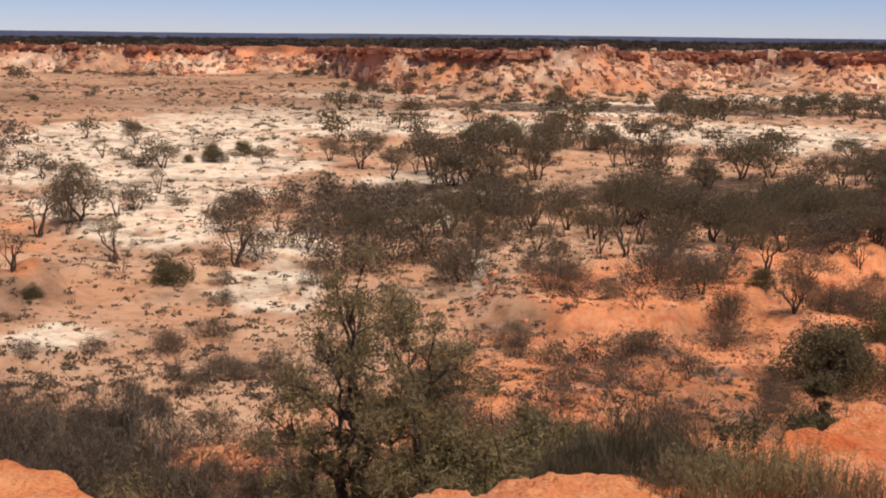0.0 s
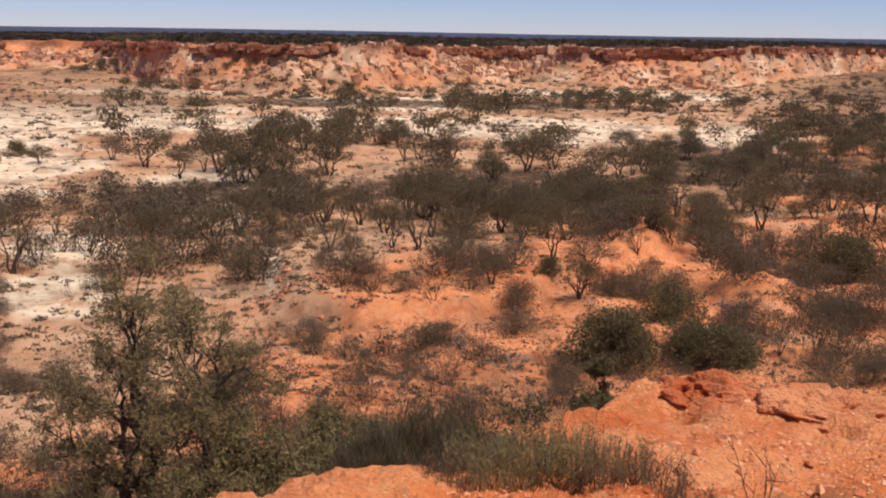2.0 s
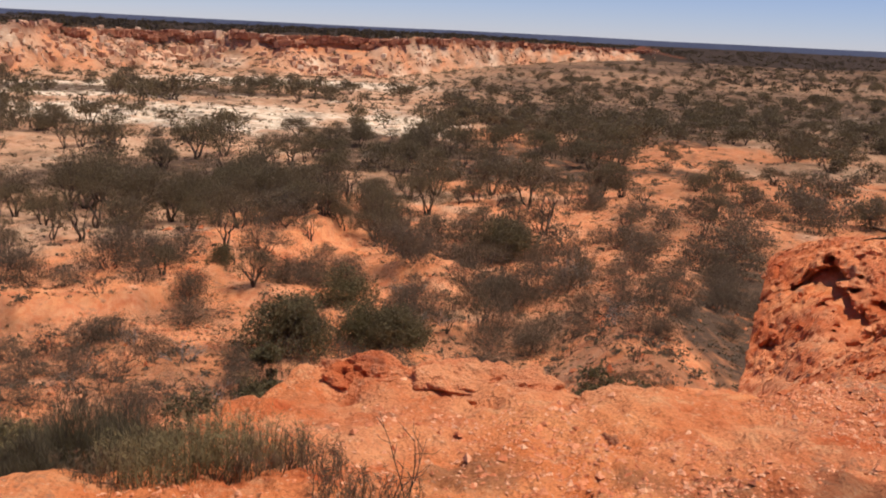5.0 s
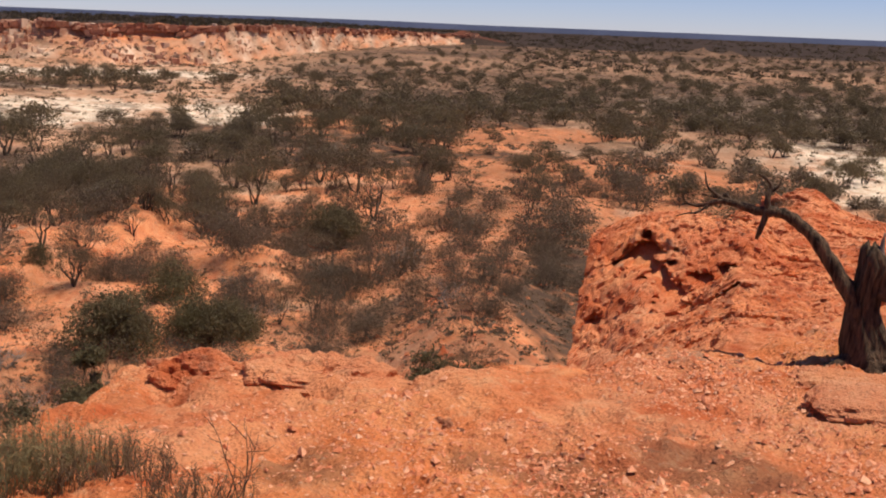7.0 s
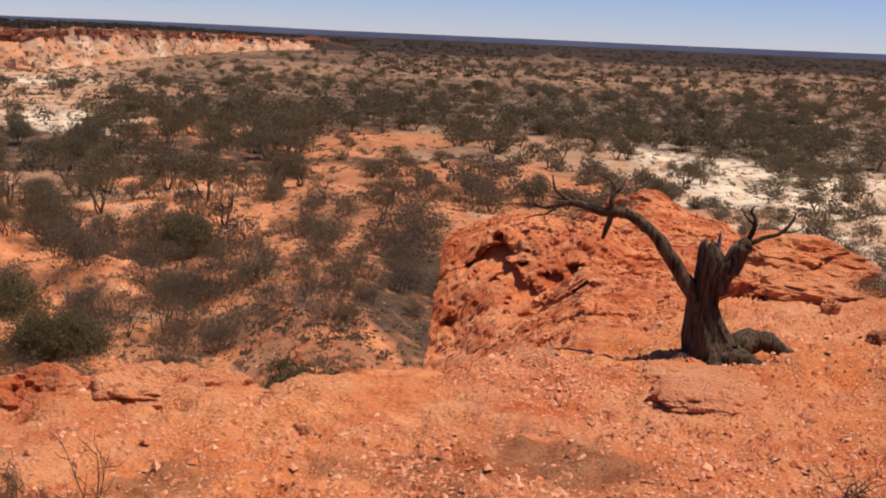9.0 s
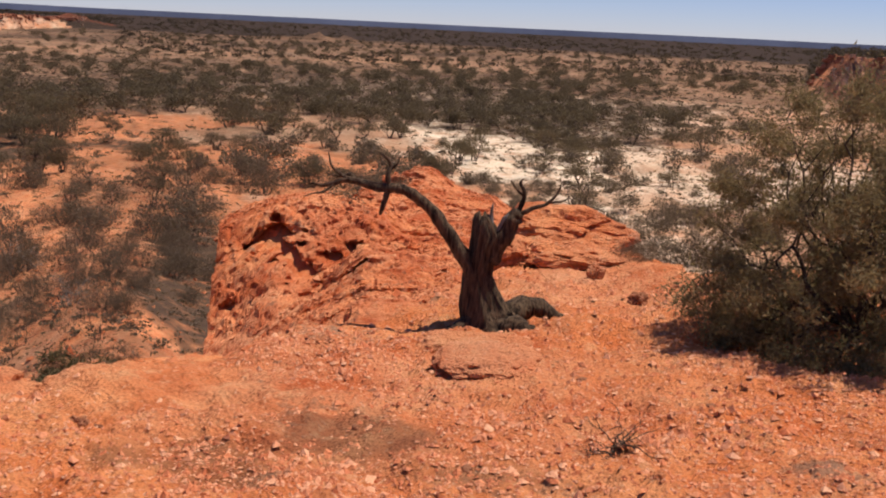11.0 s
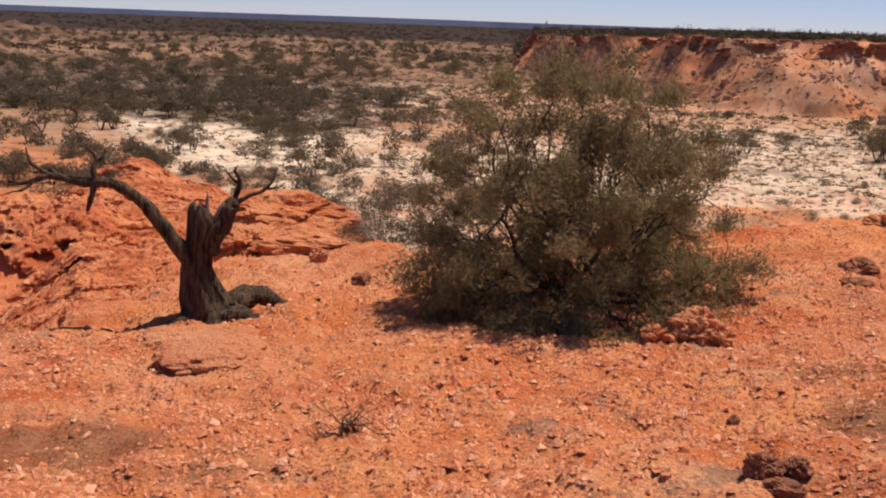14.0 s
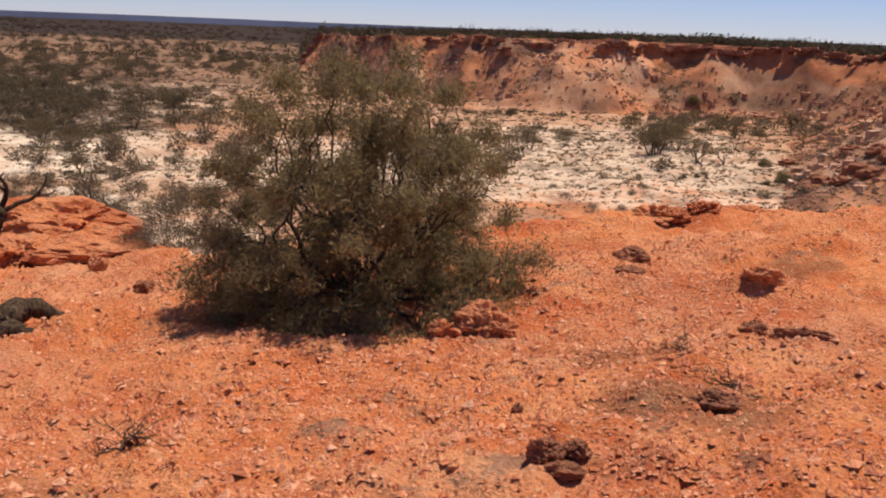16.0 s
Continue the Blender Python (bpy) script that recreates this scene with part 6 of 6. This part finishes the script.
# ---- tussocks, scree bushes and the far woods ----
def clumps(name, x, y, z, size, blades, seed, mat, label, cat, wide=1.0, tall=1.0):
    """Many small low plants as one object: each a handful of blades."""
    rng = np.random.RandomState(seed)
    n = len(x)
    c = rng.normal(0, 0.42, (n, blades, 3)) * np.array([wide, wide, 0.6 * tall])
    c = np.clip(c, -0.75, 0.75)
    c[..., 2] = np.abs(c[..., 2]) + 0.10 * tall
    d = rng.normal(0, 1, (n, blades, 3))
    d /= np.linalg.norm(d, axis=-1, keepdims=True)
    e = np.cross(d, rng.normal(0, 1, (n, blades, 3)))
    e /= np.linalg.norm(e, axis=-1, keepdims=True)
    s = rng.uniform(0.6, 1.3, (n, blades, 1)) * (4.5 / blades) ** 0.5
    v = np.stack([c - d * s * 0.6, c + e * s * 0.55, c + d * s * 0.6], 2) * size[:, None, None, None]
    v += np.stack([x, y, z], -1)[:, None, None]
    me = bpy.data.meshes.new(name)
    count = n * blades
    me.vertices.add(count * 3)
    me.vertices.foreach_set("co", v.ravel())
    me.loops.add(count * 3)
    me.loops.foreach_set("vertex_index", np.arange(count * 3, dtype=np.int32))
    me.polygons.add(count)
    me.polygons.foreach_set("loop_start", np.arange(0, count * 3, 3, dtype=np.int32))
    me.update(calc_edges=True)
    me.materials.append(mat)
    return tagged(new(name, me), label, cat, kind="stuff")


def strew(seed, n, lo, hi, a0=-26.0, a1=108.0):
    rng = np.random.RandomState(seed)
    az, r = rng.uniform(a0, a1, n), np.exp(rng.uniform(np.log(lo), np.log(hi), n))
    return rng, az, r, r * np.sin(np.radians(az)), r * np.cos(np.radians(az))


def tussocks():
    rng, az, r, x, y = strew(201, 56000, 24, 420)
    keep = fbm(x, y, 14.0, 202, 3) + rng.uniform(-0.8, 0.8, len(x)) > 0.0
    keep &= r > np.interp(az, EDGE[:, 0], EDGE[:, 1]) + 12
    fx, fy = strew(204, 11000, 62, 240, 62, 108)[3:]
    x, y, r = np.append(x[keep], fx), np.append(y[keep], fy), np.append(r[keep], np.hypot(fx, fy))
    size = (0.19 + 0.26 * rng.rand(len(x)) ** 2) * np.clip(r / 150, 0.45, 1.8)
    clumps("tussocks", x, y, height(x, y), size, 9, 203, DRYGRASS, "low dry brown tussocks over the valley floor", "grass", 1.2, 0.8)
    rng, az, r, x, y = strew(211, 17000, 40, 420)
    keep = fbm(x, y, 25.0, 212, 3) + rng.uniform(-0.8, 0.6, len(x)) > 0.0
    keep &= r > np.interp(az, EDGE[:, 0], EDGE[:, 1]) + 20
    x, y, r = x[keep], y[keep], r[keep]
    fx, fy = strew(214, 3600, 230, 850, 24, 78)[3:]
    x, y, r = np.append(x, fx), np.append(y, fy), np.append(r, np.hypot(fx, fy))
    size = (0.45 + 0.55 * rng.rand(len(x)) ** 2) * np.clip(r / 170, 0.5, 1.4)
    clumps("low_scrub", x, y, height(x, y), size, 22, 213, LEAF_GREY, "knee-high grey-brown scrub over the valley floor", "scrub", 1.0, 0.8)


def scree_bushes():
    rng = np.random.RandomState(222)
    az = np.concatenate([rng.uniform(-26, 40, 2600), rng.uniform(75, 108, 2600)])
    foot = np.interp(az, FOOT[:, 0], FOOT[:, 1])
    r = foot + rng.uniform(-16, 26, len(az))
    az[-520:], r[-520:] = rng.uniform(101, 107, 520), rng.uniform(98, 185, 520)
    x, y = r * np.sin(np.radians(az)), r * np.cos(np.radians(az))
    keep = fbm(x, y, 18.0, 223, 3) + rng.uniform(-0.7, 0.7, len(x)) > 0.05
    x, y = x[keep], y[keep]
    size = (0.8 + 1.7 * rng.rand(len(x)) ** 2) * np.where(x > 100, 0.55 * np.clip(np.hypot(x, y) / 230, 0.45, 1.2), 1.0)
    clumps("scree_bushes", x, y, height(x, y), size, 54, 224, LEAF_GREY, "small dark bushes on the scree of the breakaways", "bush")


def far_woods():
    rng = np.random.RandomState(231)
    n = 14000
    az = rng.uniform(-26, 108, n)
    foot, top = np.interp(az, FOOT[:, 0], FOOT[:, 1]), np.interp(az, FOOT[:, 0], FOOT[:, 2])
    plain = (top < -13)
    start = np.where(plain, 420.0, foot + 40)
    r = start * np.exp(rng.rand(n) ** 1.3 * np.log(2900 / start))
    x, y = r * np.sin(np.radians(az)), r * np.cos(np.radians(az))
    keep = (fbm(x, y, 60.0, 232, 3) + rng.uniform(-0.6, 0.6, n) > -0.15) & ~(plain & (r < 700) & (rng.rand(n) < 0.5))
    x, y, r = x[keep], y[keep], r[keep]
    size = (1.6 + 1.2 * rng.rand(len(x))) * np.clip(r / 700, 1.0, 2.6) ** 0.5
    clumps("far_woods", x, y, height(x, y), size, 24, 233, WOODS, "dark low woods to the horizon", "woods", 1.3, 1.1)
    # skyline of the mesa top on the sunny side
    az = rng.uniform(80, 108, 900)
    r = np.interp(az, FOOT[:, 0], FOOT[:, 1]) + 44 + 190 * rng.rand(900) ** 1.4
    x, y = r * np.sin(np.radians(az)), r * np.cos(np.radians(az))
    keep = fbm(x, y, 45.0, 235, 2) + rng.uniform(-0.5, 0.5, 900) > -0.25
    x, y = x[keep], y[keep]
    clumps("mesa_woods", x, y, height(x, y) + 0.2, 1.9 + 1.4 * rng.rand(len(x)) ** 2, 170, 234, WOODS, "dark trees along the top of the mesa", "woods", 1.7, 1.1)


tussocks()
scree_bushes()
far_woods()


def cliff_rocks():
    """Blocks of the far caprock along its rim, and boulders on the scree under it."""
    rng = np.random.RandomState(241)
    az = np.concatenate([rng.uniform(-26, 38.5, 1500), rng.uniform(75.5, 108, 900)])
    foot = np.interp(az, FOOT[:, 0], FOOT[:, 1])
    steps = np.arange(0.0, 48.0, 0.5)
    rr = foot[:, None] + steps[None]
    s, c = np.sin(np.radians(az)), np.cos(np.radians(az))
    z = height(rr * s[:, None], rr * c[:, None])
    high = z[:, :-1] > VALLEY + 0.74 * (np.interp(az, FOOT[:, 0], FOOT[:, 2]) - VALLEY)[:, None]
    k = np.argmax(np.where(high, np.diff(z, axis=1), -1.0), axis=1)
    top = z[np.arange(len(az)), np.minimum(k + 2, len(steps) - 1)]
    r = foot + steps[k] + rng.uniform(-0.6, 1.2, len(az))
    keep = (fbm(r * s, r * c, 16.0, 242, 2) > -0.35) & ((az < 70) | (rng.rand(len(az)) < 0.7)) & (r > 140)
    box = np.array([(x, y, h) for h in (-1, 1) for y in (-1, 1) for x in (-1, 1)], float)
    sides = [(0, 2, 3, 1), (4, 5, 7, 6), (0, 1, 5, 4), (2, 6, 7, 3), (0, 4, 6, 2), (1, 3, 7, 5)]

    def blocks(name, x, y, z, size, turn, mat, label):
        n = len(x)
        v = (box[None] * rng.uniform(0.75, 1.15, (n, 8, 1)) + rng.uniform(-0.22, 0.22, (n, 8, 3))) * size[:, None]
        ct, st = np.cos(turn)[:, None], np.sin(turn)[:, None]
        v = np.stack([v[..., 0] * ct - v[..., 1] * st, v[..., 0] * st + v[..., 1] * ct, v[..., 2]], -1) + np.stack([x, y, z], -1)[:, None]
        me = bpy.data.meshes.new(name)
        me.from_pydata(v.reshape(-1, 3).tolist(), [], (np.array(sides)[None] + 8 * np.arange(n)[:, None, None]).reshape(-1, 4).tolist())
        me.materials.append(mat)
        return tagged(new(name, me), label, "rock", kind="stuff")

    m = int(keep.sum())
    size = np.stack([rng.uniform(0.8, 2.6, m), rng.uniform(0.6, 1.3, m), rng.uniform(0.35, 1.0, m)], -1) * np.clip(r[keep] / 330, 0.5, 1.2)[:, None]
    blocks("caprock", (r * s)[keep], (r * c)[keep], top[keep] - rng.uniform(0.3, 2.2, m) * np.where(az[keep] > 70, 0.4, 0.7), size * np.where(az[keep] > 70, 0.6, 0.8)[:, None], -np.radians(az[keep]) + rng.uniform(-0.3, 0.3, m), CLIFFROCK,
           "dark red broken caprock along the breakaways")
    az = np.concatenate([rng.uniform(-26, 39, 5200), rng.uniform(75.5, 108, 4200)])
    r = np.interp(az, FOOT[:, 0], FOOT[:, 1]) + rng.uniform(1, 22, len(az))
    az[-1500:], r[-1500:] = rng.uniform(100.8, 108, 1500), rng.uniform(96, 185, 1500)
    x, y = r * np.sin(np.radians(az)), r * np.cos(np.radians(az))
    keep = fbm(x, y, 14.0, 243, 2) + rng.uniform(-0.6, 0.6, len(x)) > -0.2
    x, y = x[keep], y[keep]
    n, near = len(x), (np.clip(np.hypot(x, y) / 320, 0.3, 1.2) * np.where(x > 150, 0.6, 1.0))[:, None]
    size = near * (0.16 + 0.22 * rng.gamma(1.3, 1.0, n))[:, None] * rng.uniform(0.6, 1.3, (n, 3))
    blocks("scree_rocks", x, y, height(x, y) + 0.05, np.minimum(size, 1.3), rng.uniform(0, 6.28, n), SCREE, "pale and orange boulders strewn on the scree")


cliff_rocks()
